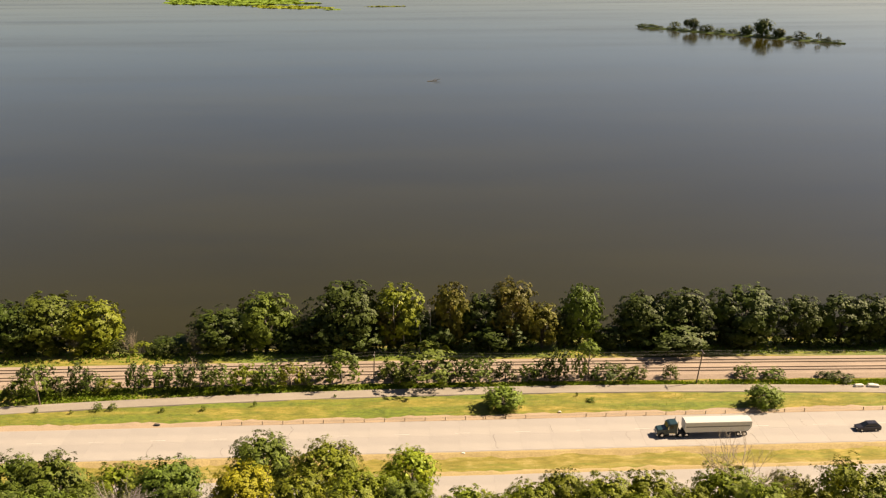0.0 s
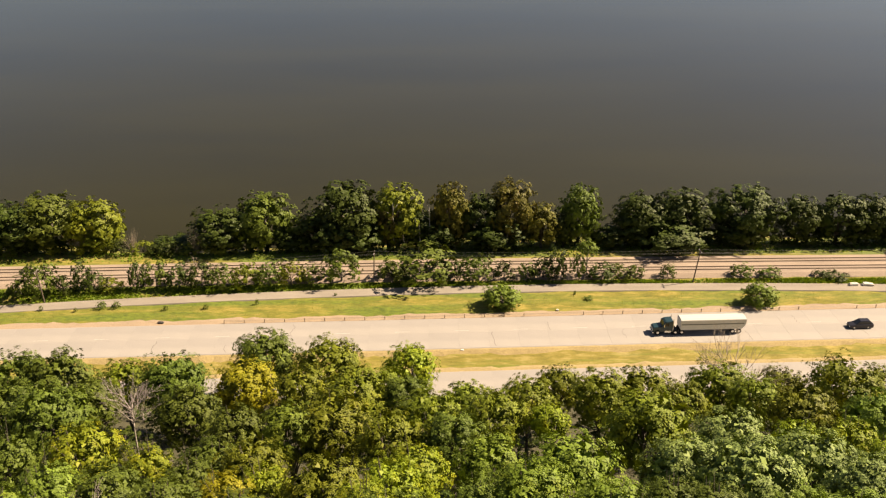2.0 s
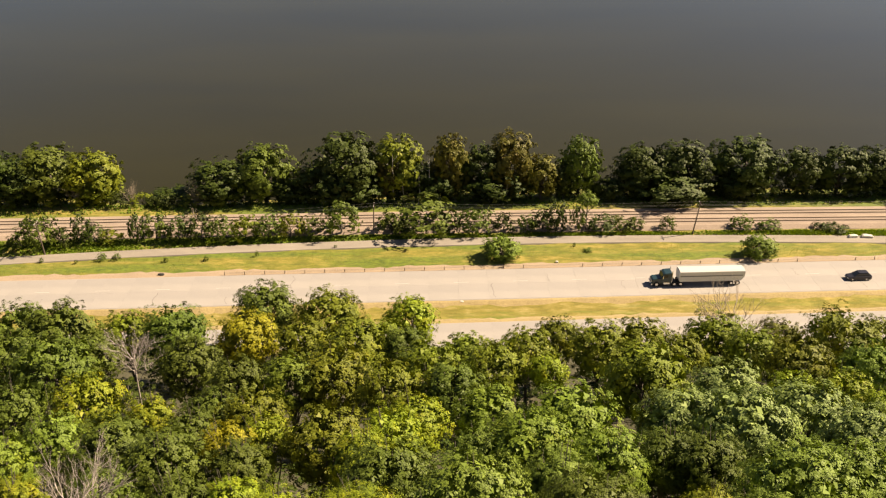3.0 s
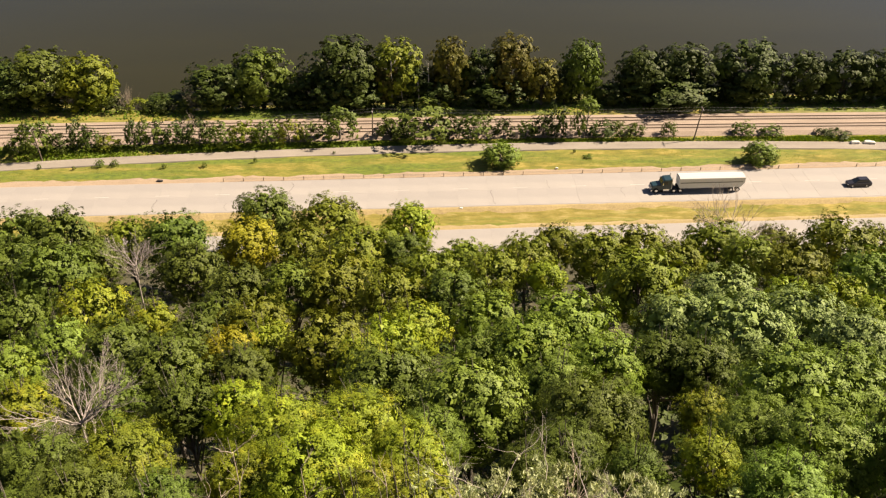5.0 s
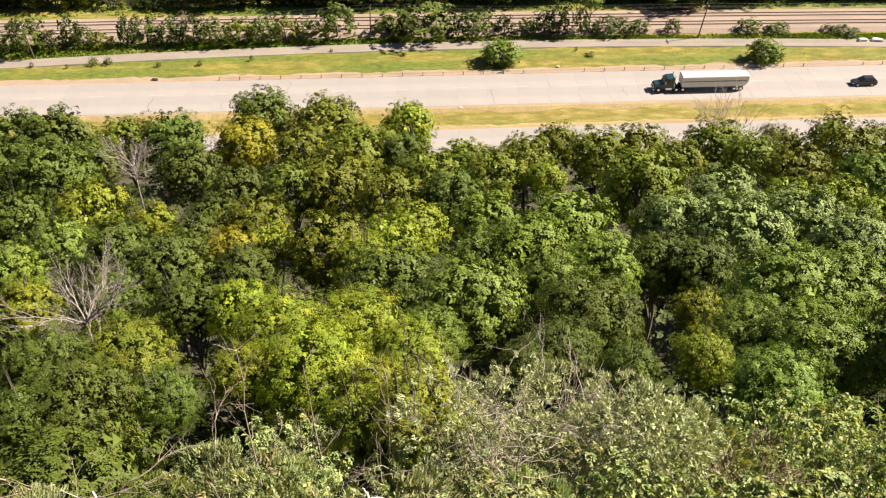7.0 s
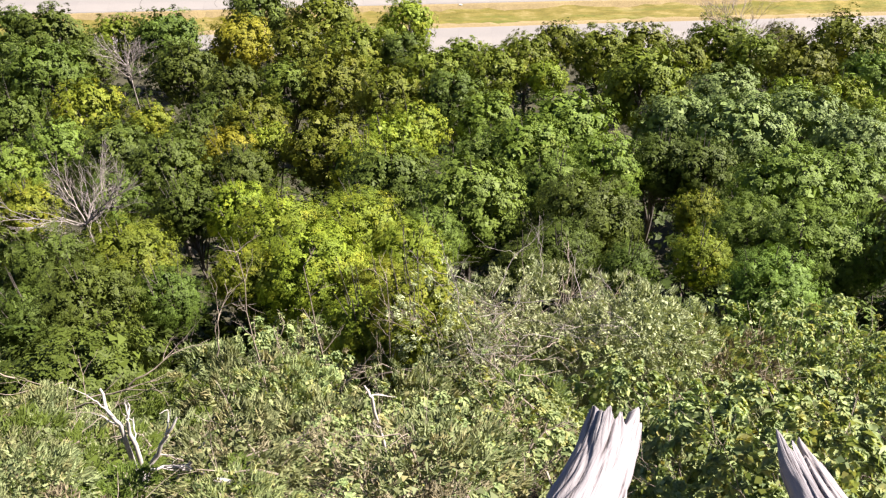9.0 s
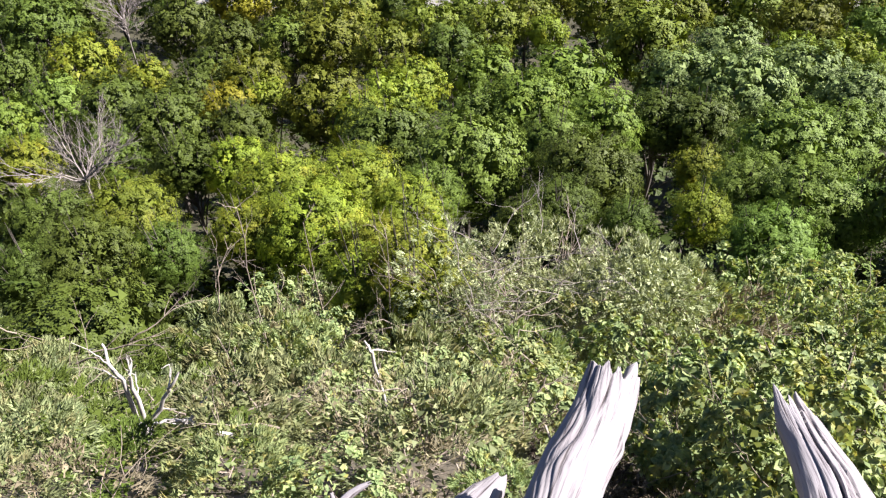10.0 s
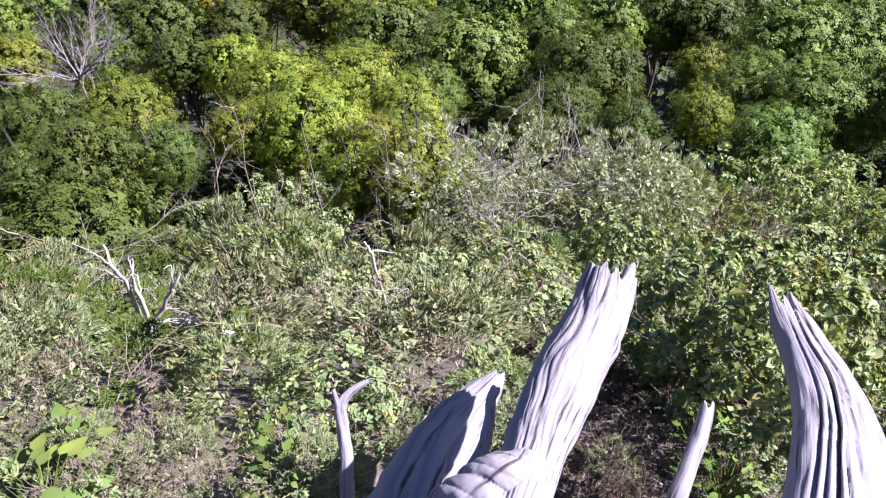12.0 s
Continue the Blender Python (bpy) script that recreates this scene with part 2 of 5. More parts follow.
def tubes(paths, sides=6):
    """Tapered tubes along paths [(points n x 3, radii n)]; returns verts and quads."""
    V, Q, base = [], [], 0
    ang = np.arange(sides) * 2 * np.pi / sides
    for pts, rad in paths:
        pts, rad = np.asarray(pts, float), np.asarray(rad, float)
        n = len(pts)
        d = np.gradient(pts, axis=0)
        d /= np.linalg.norm(d, axis=1)[:, None] + 1e-9
        ref = np.where(np.abs(d[:, 2:3]) < 0.9, np.array([[0, 0, 1.0]]), np.array([[1.0, 0, 0]]))
        u = np.cross(d, ref)
        u /= np.linalg.norm(u, axis=1)[:, None] + 1e-9
        w = np.cross(d, u)
        ring = pts[:, None, :] + rad[:, None, None] * (u[:, None, :] * np.cos(ang)[None, :, None] + w[:, None, :] * np.sin(ang)[None, :, None])
        V.append(ring.reshape(-1, 3))
        i = np.arange(n - 1)[:, None] * sides
        k = np.arange(sides)[None, :]
        k2 = (k + 1) % sides
        Q.append(np.stack([base + i + k, base + i + k2, base + i + sides + k2, base + i + sides + k], -1).reshape(-1, 4))
        base += n * sides
    return np.concatenate(V), np.concatenate(Q)


def bent(a, b, n, wob, r):
    """A wobbling path from a to b."""
    t = np.linspace(0, 1, n)[:, None]
    p = np.asarray(a) * (1 - t) + np.asarray(b) * t
    off = r.normal(0, wob, (n, 3)).cumsum(0)
    off -= off[0]
    off -= off[-1] * t
    return p + off


def leaf_tris(pos, nrm, size, r, slim=0.8, fold=0.15, tuft=False):
    """Small tapering leaves, one triangle each, at pos, facing nrm, or in tufts that point along it."""
    n = len(pos)
    u = np.cross(nrm, r.normal(size=(n, 3)))
    u /= np.linalg.norm(u, axis=1)[:, None] + 1e-9
    w = np.cross(nrm, u)
    if tuft:
        u, nrm = nrm, u
    s = (size * r.uniform(0.6, 1.35, n))[:, None]
    V = np.stack([pos - u * s * 0.5 + w * s * 0.5 * slim, pos - u * s * 0.5 - w * s * 0.5 * slim, pos + u * s * 0.5 - nrm * s * fold], 1).reshape(-1, 3)
    return V, np.arange(3 * n).reshape(n, 3)


def leaf_quads(pos, nrm, size, r, slim=0.55, fold=0.15):
    """Diamond-shaped leaves (two triangles each) at pos, facing nrm."""
    n = len(pos)
    rnd = r.normal(size=(n, 3))
    u = np.cross(nrm, rnd)
    u /= np.linalg.norm(u, axis=1)[:, None] + 1e-9
    w = np.cross(nrm, u)
    s = (size * r.uniform(0.6, 1.35, n))[:, None]
    a, c = pos - u * s * 0.5, pos + u * s * 0.5 - nrm * s * fold
    b, d = pos + w * s * 0.5 * slim - u * s * 0.08, pos - w * s * 0.5 * slim - u * s * 0.08
    V = np.stack([a, b, c, d], 1).reshape(-1, 3)
    Fc = np.arange(4 * n).reshape(n, 4)
    return V, Fc


def pointed_leaves(pos, nrm, size, r, slim=0.55, fold=0.12):
    """Pointed leaves, each two quads folded along the midrib."""
    n = len(pos)
    u = np.cross(nrm, r.normal(size=(n, 3)))
    u /= np.linalg.norm(u, axis=1)[:, None] + 1e-9
    w = np.cross(nrm, u)
    s = (size * r.uniform(0.55, 1.35, n))[:, None]
    k = (slim * r.uniform(0.8, 1.2, n))[:, None]
    lift, droop = nrm * s * 0.10, nrm * s * fold * 2
    row = [pos - u * s * 0.5, pos - u * s * 0.22 + w * s * k * 0.42 + lift, pos + u * s * 0.12 + w * s * k * 0.40 + lift - droop * 0.3, pos + u * s * 0.5 - droop,
           pos + u * s * 0.12 - w * s * k * 0.40 + lift - droop * 0.3, pos - u * s * 0.22 - w * s * k * 0.42 + lift]
    V = np.stack(row, 1).reshape(-1, 3)
    b = np.arange(n)[:, None] * 6
    return V, np.concatenate([b + np.array([[0, 3, 2, 1]]), b + np.array([[0, 5, 4, 3]])])


def dome_mesh(name, r, leaf, lobes, sprays, per, low=-0.5, slim=0.7, style="flat", ragged=0.2, inner=60, core=0.12):
    """A broad crown of about 1 m radius: boughs over an uneven dome, each set with sprays of small leaves, dark gaps between them."""
    k = (np.arange(lobes) + 0.5) / lobes
    up = 1 - (1 - low) * k + r.normal(0, 0.05, lobes)
    up = np.clip(up, -0.98, 0.98)
    turn = np.arange(lobes) * 2.39996 + r.normal(0, 0.25, lobes)
    flat = np.sqrt(1 - up * up)
    D = np.stack([flat * np.cos(turn), flat * np.sin(turn), up], 1)
    bulge = r.normal(size=(5, 3))
    bulge /= np.linalg.norm(bulge, axis=1)[:, None]
    far = 0.66 + 0.13 * np.clip(D @ bulge.T, 0, 1).max(1) - 0.07 * r.random(lobes)
    C, R = D * far[:, None], 0.27 * r.uniform(0.75, 1.3, lobes)
    v = r.normal(size=(lobes, sprays, 3)) + D[:, None, :] * 0.9 + np.array([0, 0, 0.2])
    v /= np.linalg.norm(v, axis=2)[:, :, None]
    S = C[:, None, :] + v * (R[:, None] * r.uniform(0.75, 1.15, (lobes, sprays)))[:, :, None]
    S, v, out = S.reshape(-1, 3), v.reshape(-1, 3), np.repeat(D, sprays, 0)
    n = len(S)
    w = r.normal(size=(n, per, 3)) + v[:, None, :] * 0.8 + np.array([0, 0, 0.4])
    w /= np.linalg.norm(w, axis=2)[:, :, None]
    P = S[:, None, :] + w * (0.085 * r.uniform(0.6, 1.3, (n, 1, 1))) * r.uniform(0.55, 1.1, (n, per, 1)) * np.array([1, 1, 0.75])
    N = w * 0.25 + v[:, None, :] * 0.6 + out[:, None, :] * 0.8 + r.normal(0, ragged, (n, per, 3))
    if style == "pointed":                            # broad leaves turn to the light
        N = N + np.array([0.25, 0, 0.6])
    N /= np.linalg.norm(N, axis=2)[:, :, None]
    P, N = P.reshape(-1, 3), N.reshape(-1, 3)
    V, F = pointed_leaves(P, N, leaf, r, slim) if style == "pointed" else leaf_tris(P, N, leaf, r, slim, 0.15, style == "tuft")
    m = inner                                         # inner leaves close the boughs
    w = r.normal(size=(lobes, m, 3))
    w /= np.linalg.norm(w, axis=2)[:, :, None]
    P2 = C[:, None, :] * 0.86 + w * (R * 0.88)[:, None, None] * r.uniform(0.4, 1.0, (lobes, m, 1))
    V2, F2 = (leaf_quads if style == "pointed" else leaf_tris)(P2.reshape(-1, 3), w.reshape(-1, 3), core, r, 0.9)
    return mesh_of(name, np.concatenate([V, V2]), np.concatenate([F, F2 + len(V)])), list(zip(C, R))


def trunk_mesh(name, r, L, h=2.2, thick=0.075, plain=False):
    """Trunk and limbs for a crown of radius 1 whose centre is h above the foot."""
    top = np.array([r.normal(0, 0.05), r.normal(0, 0.05), h + 0.15])
    main = bent((0, 0, -0.25), top, 9, 0.015, r)
    paths = [(main, np.linspace(thick * 1.25, thick * 0.35, 9))]
    for c, rad in L:
        k = r.integers(3, 7)
        end = c * 1.12 + np.array([0, 0, h])
        p = bent(main[k], end, 6, 0.02, r)
        paths.append((p, np.linspace(thick * 0.55, thick * 0.12, 6)))
        if plain:
            continue
        q = bent(p[3], end + r.normal(0, rad * 0.7, 3), 4, 0.015, r)
        paths.append((q, np.linspace(thick * 0.2, thick * 0.06, 4)))
    V, Q = tubes(paths, 3 if plain else 5)
    return mesh_of(name, V, Q, BARK, True)


def branching(r, start, way, length, thick, depth, spread=0.6, kids=3, up=0.15, sides=5):
    """Paths of a bare branch and its twigs."""
    way = np.asarray(way, float)
    way /= np.linalg.norm(way)
    n = 6 if depth else 4
    end = np.asarray(start) + way * length
    p = bent(start, end, n, length * 0.035, r)
    out = [(p, np.linspace(thick, thick * 0.45, n))]
    if depth:
        for _ in range(kids):
            k = int(r.integers(2, n))
            w = way + r.normal(0, spread, 3) + np.array([0, 0, up])
            out += branching(r, p[k], w, length * r.uniform(0.45, 0.75), thick * 0.5, depth - 1, spread, kids, up)
    return out


def cells(r, T, S, nt, ns):
    """Smooth random field round a limb (nt cells, closing on themselves) and along it (ns cells)."""
    g = r.random((ns + 2, nt))
    a, b = (T / (2 * np.pi) % 1) * nt, np.clip(S, 0, 1) * ns
    i, j = np.floor(a).astype(int), np.floor(b).astype(int)
    fa, fb = a - i, b - j
    fa, fb = fa * fa * (3 - 2 * fa), fb * fb * (3 - 2 * fb)
    i0, i1 = i % nt, (i + 1) % nt
    return (g[j, i0] * (1 - fa) + g[j, i1] * fa) * (1 - fb) + (g[j + 1, i0] * (1 - fa) + g[j + 1, i1] * fa) * fb


def limb_mesh(name, r, spine, radii, rows=140, cols=190, jag=0.12, deep=0.06, lumps=0.14, fissure=(), bumps=(), prongs=((1.0, 0.8, 0.4), (2.4, 1.0, 0.4)), rings=0.0, flatten=1.0, lean=0.0, wander=0.5, turns=26):
    """A weathered, barkless limb: checked along the grain, split by long cracks, broken off in prongs at its first point."""
    spine, radii = np.asarray(spine, float), np.asarray(radii, float)
    step = np.concatenate([[0], np.cumsum(np.linalg.norm(np.diff(spine, axis=0), axis=1))])
    q = step / step[-1]
    th = np.arange(cols) * 2 * np.pi / cols
    s0 = np.linspace(0, 1, rows) ** 1.15
    edge = 1 - np.max([h * np.exp(-(((th - a + np.pi) % (2 * np.pi) - np.pi) / w) ** 2) for a, h, w in prongs], axis=0)
    edge = edge * 0.8 + 0.2 * cells(r, th, th * 0, 23, 1) + r.uniform(0, 0.06, cols)
    S = edge[None, :] * jag * (1 - s0[:, None]) + s0[:, None] * np.ones((1, cols))
    dense = np.linspace(0, 1, 200)
    sp = np.stack([np.interp(dense, q, spine[:, i]) for i in range(3)], 1)
    ker = np.ones(21) / 21
    sm = np.stack([np.convolve(np.pad(sp[:, i], 10, mode="reflect", reflect_type="odd"), ker, "valid") for i in range(3)], 1)
    d = np.gradient(sm, axis=0)
    d /= np.linalg.norm(d, axis=1)[:, None]
    u = np.cross(d, np.array([0, 0, 1.0]))
    u /= np.linalg.norm(u, axis=1)[:, None]
    w = np.cross(u, d)
    pick = lambda A: np.stack([np.interp(S.ravel(), dense, A[:, i]) for i in range(3)], 1).reshape(rows, cols, 3)
    C, U, W = pick(sm), pick(u), pick(w)
    base = th[None, :] + 0 * S
    T = base + wander * (cells(r, base, S, 3, 4) - 0.5) + 0.25 * wander * (cells(r, base, S, 5, 14) - 0.5)
    check = lambda f, k: np.exp(-((f - 0.5) / k) ** 2)
    worn = np.clip(cells(r, T, S, 4, 6) * 2.4 - 0.5, 0.12, 1.2)
    prof = 1 + lumps * (cells(r, T, S, 4, 5) - 0.5) + 0.5 * lumps * (cells(r, T, S, 9, 12) - 0.5)
    prof -= deep * worn * (check(cells(r, T, S, turns, 5), 0.07) + 0.7 * check(cells(r, T, S, turns * 2, 7), 0.07) + 0.5 * check(cells(r, T, S, turns * 3, 12), 0.09))
    prof += 0.4 * lumps * (cells(r, base, S, 11, 36) - 0.5) + 0.03 * (cells(r, T, S, 44, 30) - 0.5)
    if rings:
        sweep = S * rings + 1.1 * np.sin(T - 1.0) + 0.6 * cells(r, T, S, 5, 4)
        prof += 0.15 * (np.abs(np.sin(sweep)) ** 0.35 - 0.8) + 0.05 * np.abs(np.sin(sweep * 2.3 + 0.7)) ** 0.4
    for ang, s_a, s_b, dep, wid in fissure:
        dt = np.abs((T - ang + np.pi) % (2 * np.pi) - np.pi)
        on = np.clip((S - s_a) / 0.04, 0, 1) * np.clip((s_b - S) / 0.15, 0, 1)
        prof -= dep * np.exp(-(dt / wid) ** 2) * on
    for ang, s_a, high, wid in bumps:
        dt = (base - ang + np.pi) % (2 * np.pi) - np.pi
        prof += high * np.exp(-(dt / wid) ** 2 - ((S - s_a) / (wid * 0.11)) ** 2)
    R = np.interp(S, q, radii) * np.maximum(prof, 0.15)
    c, k = math.cos(radians(lean)), math.sin(radians(lean))
    V = C + R[:, :, None] * ((U * c + W * k) * np.cos(th)[None, :, None] + (W * c - U * k) * (np.sin(th) * flatten)[None, :, None])
    inner = C[0] + (V[0] - C[0]) * 0.6 + d[0] * 0.01
    depth = C[min(rows - 1, rows // 8)] + (V[0] - C[0]) * 0.35
    V = np.concatenate([depth[None], inner[None], V])
    n = len(V)
    i = np.arange(n - 1)[:, None] * cols
    k = np.arange(cols)[None, :]
    k2 = (k + 1) % cols
    Q = np.stack([i + k, i + cols + k, i + cols + k2, i + k2], -1).reshape(-1, 4)
    me = mesh_of(name, V.reshape(-1, 3), Q, DEAD, True)
    rows_v = np.concatenate([[0.1, 0.05], s0]) * step[-1]
    uv = np.stack(np.meshgrid(np.abs(th - np.pi) * float(radii.mean()), rows_v), -1).reshape(-1, 2)
    layer = me.uv_layers.new(name="grain")
    layer.data.foreach_set("uv", uv[Q.ravel()].astype(np.float32).ravel())
    return me

# ---- land and water ----
def sheet(name, xs, ys, zf, material):
    X, Y = np.meshgrid(xs, ys)
    Z = zf(X, Y)
    nx, ny = len(xs), len(ys)
    i = np.arange(ny - 1)[:, None] * nx
    k = np.arange(nx - 1)[None, :]
    Q = np.stack([i + k, i + k + 1, i + nx + k + 1, i + nx + k], -1).reshape(-1, 4)
    return new(name, mesh_of(name, np.stack([X, Y, Z], -1).reshape(-1, 3), Q, material, True))


def grade(*stops):
    out = []
    for (a, b, s) in stops:
        out.append(np.arange(a, b, s))
    return np.concatenate(out)


def ground_height(X, Y):
    z = height(X, Y)
    rough = np.interp(Y, [-40, 2, 12, 60, 130, 137, 200], [0.1, 0.12, 0.5, 0.8, 0.3, 0.06, 0.1])
    z = z + rough * (np.sin(X * 0.31 + 1.7 * np.sin(Y * 0.21)) + np.sin(X * 0.83 + Y * 0.67) * 0.5)
    swale = np.exp(-((Y - road_mid(X, 1) - (-10.6)) / 2.6) ** 2)
    return z - 0.45 * swale * (Y > 138) - 0.14


def road_mid(x, n):
    """Centre line of carriageway 1 (far) or 2 (near); they run almost straight, swinging slightly away to the right."""
    x = np.asarray(x, float)
    return (158.2 + 0.0335 * x) if n == 1 else (137.4 + 0.0385 * x)


def trail_mid(x):
    x = np.asarray(x, float)
    xc = np.clip(x, -110, 110)
    return 177.8 + 0.0368 * xc - 0.00042 * xc * xc + (x - xc) * np.where(x > 0, -0.03, 0.12)


def track_mid(x, n):
    x = np.asarray(x, float)
    return (186.3 if n == 2 else 190.4) + 0.0145 * x - 0.00007 * np.clip(x, -140, 140) ** 2


ground = sheet("ground", grade((-4000, -400, 400), (-400, -140, 20), (-140, 140, 1.6), (140, 400, 20), (400, 4001, 400)),
               grade((-400, -40, 60), (-40, -4, 6), (-4, 16, 0.6), (16, 136, 2.5), (136, 245, 1.2), (245, 600, 40), (600, 5000, 400)), ground_height, GROUND)
tagged(ground, "wooded bluff slope falling to a grassy river flat", "ground", kind="structure")
water = sheet("water", np.linspace(-4000, 4000, 41), np.linspace(201, 4900, 40), lambda X, Y: X * 0, WATER)
tagged(water, "calm silty brown river reflecting the sky", "water", kind="structure")


def ribbon(name, mid, half, z0, top, xs, material, label, category, crown=0.0, drop=0.0, ragged=0.0):
    """A long strip along a centre line: flat top, thin sides."""
    V, Q = [], []
    prof = [(-half - drop, z0), (-half, top), (0, top + crown), (half, top), (half + drop, z0)]
    for x in xs:
        y = float(mid(x))
        e0, e1 = rng.normal(0, 1, 2) * ragged
        V += [(x, y + o + (e0 if i < 2 else e1 if i > 2 else 0), z) for i, (o, z) in enumerate(prof)]
    k = len(prof)
    for i in range(len(xs) - 1):
        for j in range(k - 1):
            Q.append((i * k + j, (i + 1) * k + j, (i + 1) * k + j + 1, i * k + j + 1))
    return tagged(new(name, mesh_of(name, V, Q, material)), label, category, kind="structure")


LONG = np.concatenate([np.arange(-600, -150, 30), np.arange(-150, 150, 1.5), np.arange(150, 601, 30)])
road_1 = ribbon("road_1", lambda x: road_mid(x, 1), 6.05, 3.86, 4.10, LONG, CONCRETE, "pale concrete dual carriageway, far lanes, sun-bleached", "road", 0.0, 0.9)
road_2 = ribbon("road_2", lambda x: road_mid(x, 2), 6.05, 3.86, 4.10, LONG, CONCRETE, "pale concrete dual carriageway, near lanes behind trees", "road", 0.0, 0.9)
shoulder_strip = ribbon("gravel_shoulder", lambda x: road_mid(x, 1) + 7.0, 0.75, 3.78, 4.05, LONG, SHOULDER, "sandy gravel shoulder along the road edge", "shoulder", 0.0, 1.6, 0.16)
ribbon("gravel_shoulder", lambda x: road_mid(x, 1) - 6.5, 0.35, 3.40, 4.06, LONG, STRAW, "pale straw-covered shoulder beside the median", "shoulder", 0.0, 1.9, 0.12)
ribbon("gravel_shoulder", lambda x: road_mid(x, 2) + 6.55, 0.4, 3.40, 4.06, LONG, STRAW, "pale straw-covered shoulder beside the median", "shoulder", 0.0, 1.9, 0.12)
trail = ribbon("trail", trail_mid, 1.7, 3.8, 4.02, LONG, TRAIL, "grey paved trail curving beside the railway", "path", 0.02, 0.15)
ballast = ribbon("railway_ballast", lambda x: (track_mid(x, 1) + track_mid(x, 2)) / 2, 4.6, 3.9, 4.5, LONG, BALLAST, "pinkish-grey railway ballast bed", "ballast", 0.0, 1.4)

# ---- trees ----
CROWNS = {}
for size, leaf, lobes, sprays, per, low, slim, inner in (("under", 0.13, 12, 4, 12, -0.2, 0.85, 20), ("far", 0.10, 16, 6, 18, -0.3, 0.85, 40), ("bush", 0.105, 16, 6, 14, -0.6, 0.8, 30), ("bank", 0.064, 34, 8, 22, -0.9, 0.8, 56),
                                                    ("mid", 0.047, 38, 10, 24, -0.8, 0.8, 60), ("near", 0.038, 44, 11, 30, -0.8, 0.75, 64), ("vast", 0.030, 48, 13, 38, -0.8, 0.5, 80)):
    CROWNS[size] = []
    for i in range(4):
        cm, L = dome_mesh("crown", rng, leaf, lobes, sprays, per, low, slim, inner=inner, core=0.085 if size == "vast" else 0.115)
        cm.materials.append(LEAF["green"])
        CROWNS[size].append((cm, trunk_mesh("trunk", rng, L[::3], plain=size in ("under", "bush"))))

CROWNS["round"] = CROWNS["bank"]
KIND_WORDS = {"deep": "shade-dark green", "russet": "brownish olive", "dark": "dark green", "green": "mid-green", "olive": "olive green", "bright": "fresh green", "lime": "yellow-green", "yellow": "golden yellow", "grey": "grey-green"}


def tree(x, y, h, r, kind, size, where, group, word="tree"):
    """A broadleaf tree or bush: foot at (x, y), height h, crown radius r; on the bank the leaves reach the ground."""
    z = float(height(x, y)) - 0.2
    cm, tm = CROWNS[size][int(rng.integers(0, 4))]
    what = "leafy broadleaf tree" if word == "tree" else "leafy bush"
    t = thing(word, pose(x, y, z, 0, 0, rng.uniform(0, 360)), f"{KIND_WORDS[kind]} {what} {where}", word, group)
    if size in ("bank", "bush", "round"):
        rz = h * {"bank": 0.5, "bush": 0.62, "round": 0.58}[size]
        mid = h * {"bank": 0.52, "bush": 0.42, "round": 0.44}[size]
    else:
        rz = min(r * 0.95, h * 0.47)
        mid = h - rz * 0.9
    part("crown", cm, LEAF[kind], t, at=Matrix.Translation((0, 0, mid)) @ Matrix.Diagonal((r, r, rz, 1)))
    part("trunk", tm, BARK, t, at=Matrix.Diagonal((r * 0.8, r * 0.8, mid / 2.2, 1)))
    return t


EDGE = {
    "dark": [(-45.7, 85.7, 13.5, 5.1), (-30.7, 89, 12.9, 4.3), (-53.8, 92.1, 13.2, 4.7), (-46, 96.3, 12.6, 4), (-5.4, 101.6, 12.5, 3.9), (-58.6, 114.7, 14.5, 6.6), (-41.9, 116.8, 13.7, 5.7), (-66.5, 118, 13.8, 5.9), (-31.2, 134, 13.7, 6.1)],
    "olive": [(-12.1, 78.9, 13.2, 4.7), (41.1, 84.9, 12.8, 4.3), (6, 85.3, 12.6, 4), (-1.6, 85.7, 12.6, 4), (2.6, 93.9, 12.6, 4), (31.1, 95.8, 12.1, 3.4), (40.7, 96.8, 12.6, 4), (11.2, 99.8, 12.5, 3.9), (21.3, 100.3, 13.2, 4.7), (26.8, 101, 13.2, 4.8), (-12, 101.9, 13.6, 5.2), (55.7, 104.6, 13.9, 5.7), (38.7, 105.4, 13.4, 5.1), (61.8, 105.8, 12.5, 4), (-20, 107.2, 12.9, 4.6), (49.1, 109.2, 12, 3.6), (16.9, 110.8, 12.2, 3.8), (-9.1, 115, 11.4, 3.1), (-49.6, 117.1, 12.8, 4.7), (-19.2, 129, 14, 6.6)],
    "yellow": [(-29.6, 112.1, 13.2, 5.1)],
    "lime": [(11.8, 83.9, 11.3, 2.5), (-5.7, 130.2, 12.5, 4.9)],
    "bright": [(-16.6, 78.1, 12.4, 3.7)],
    "green": [(47.9, 80.8, 12.8, 4.2)],
}
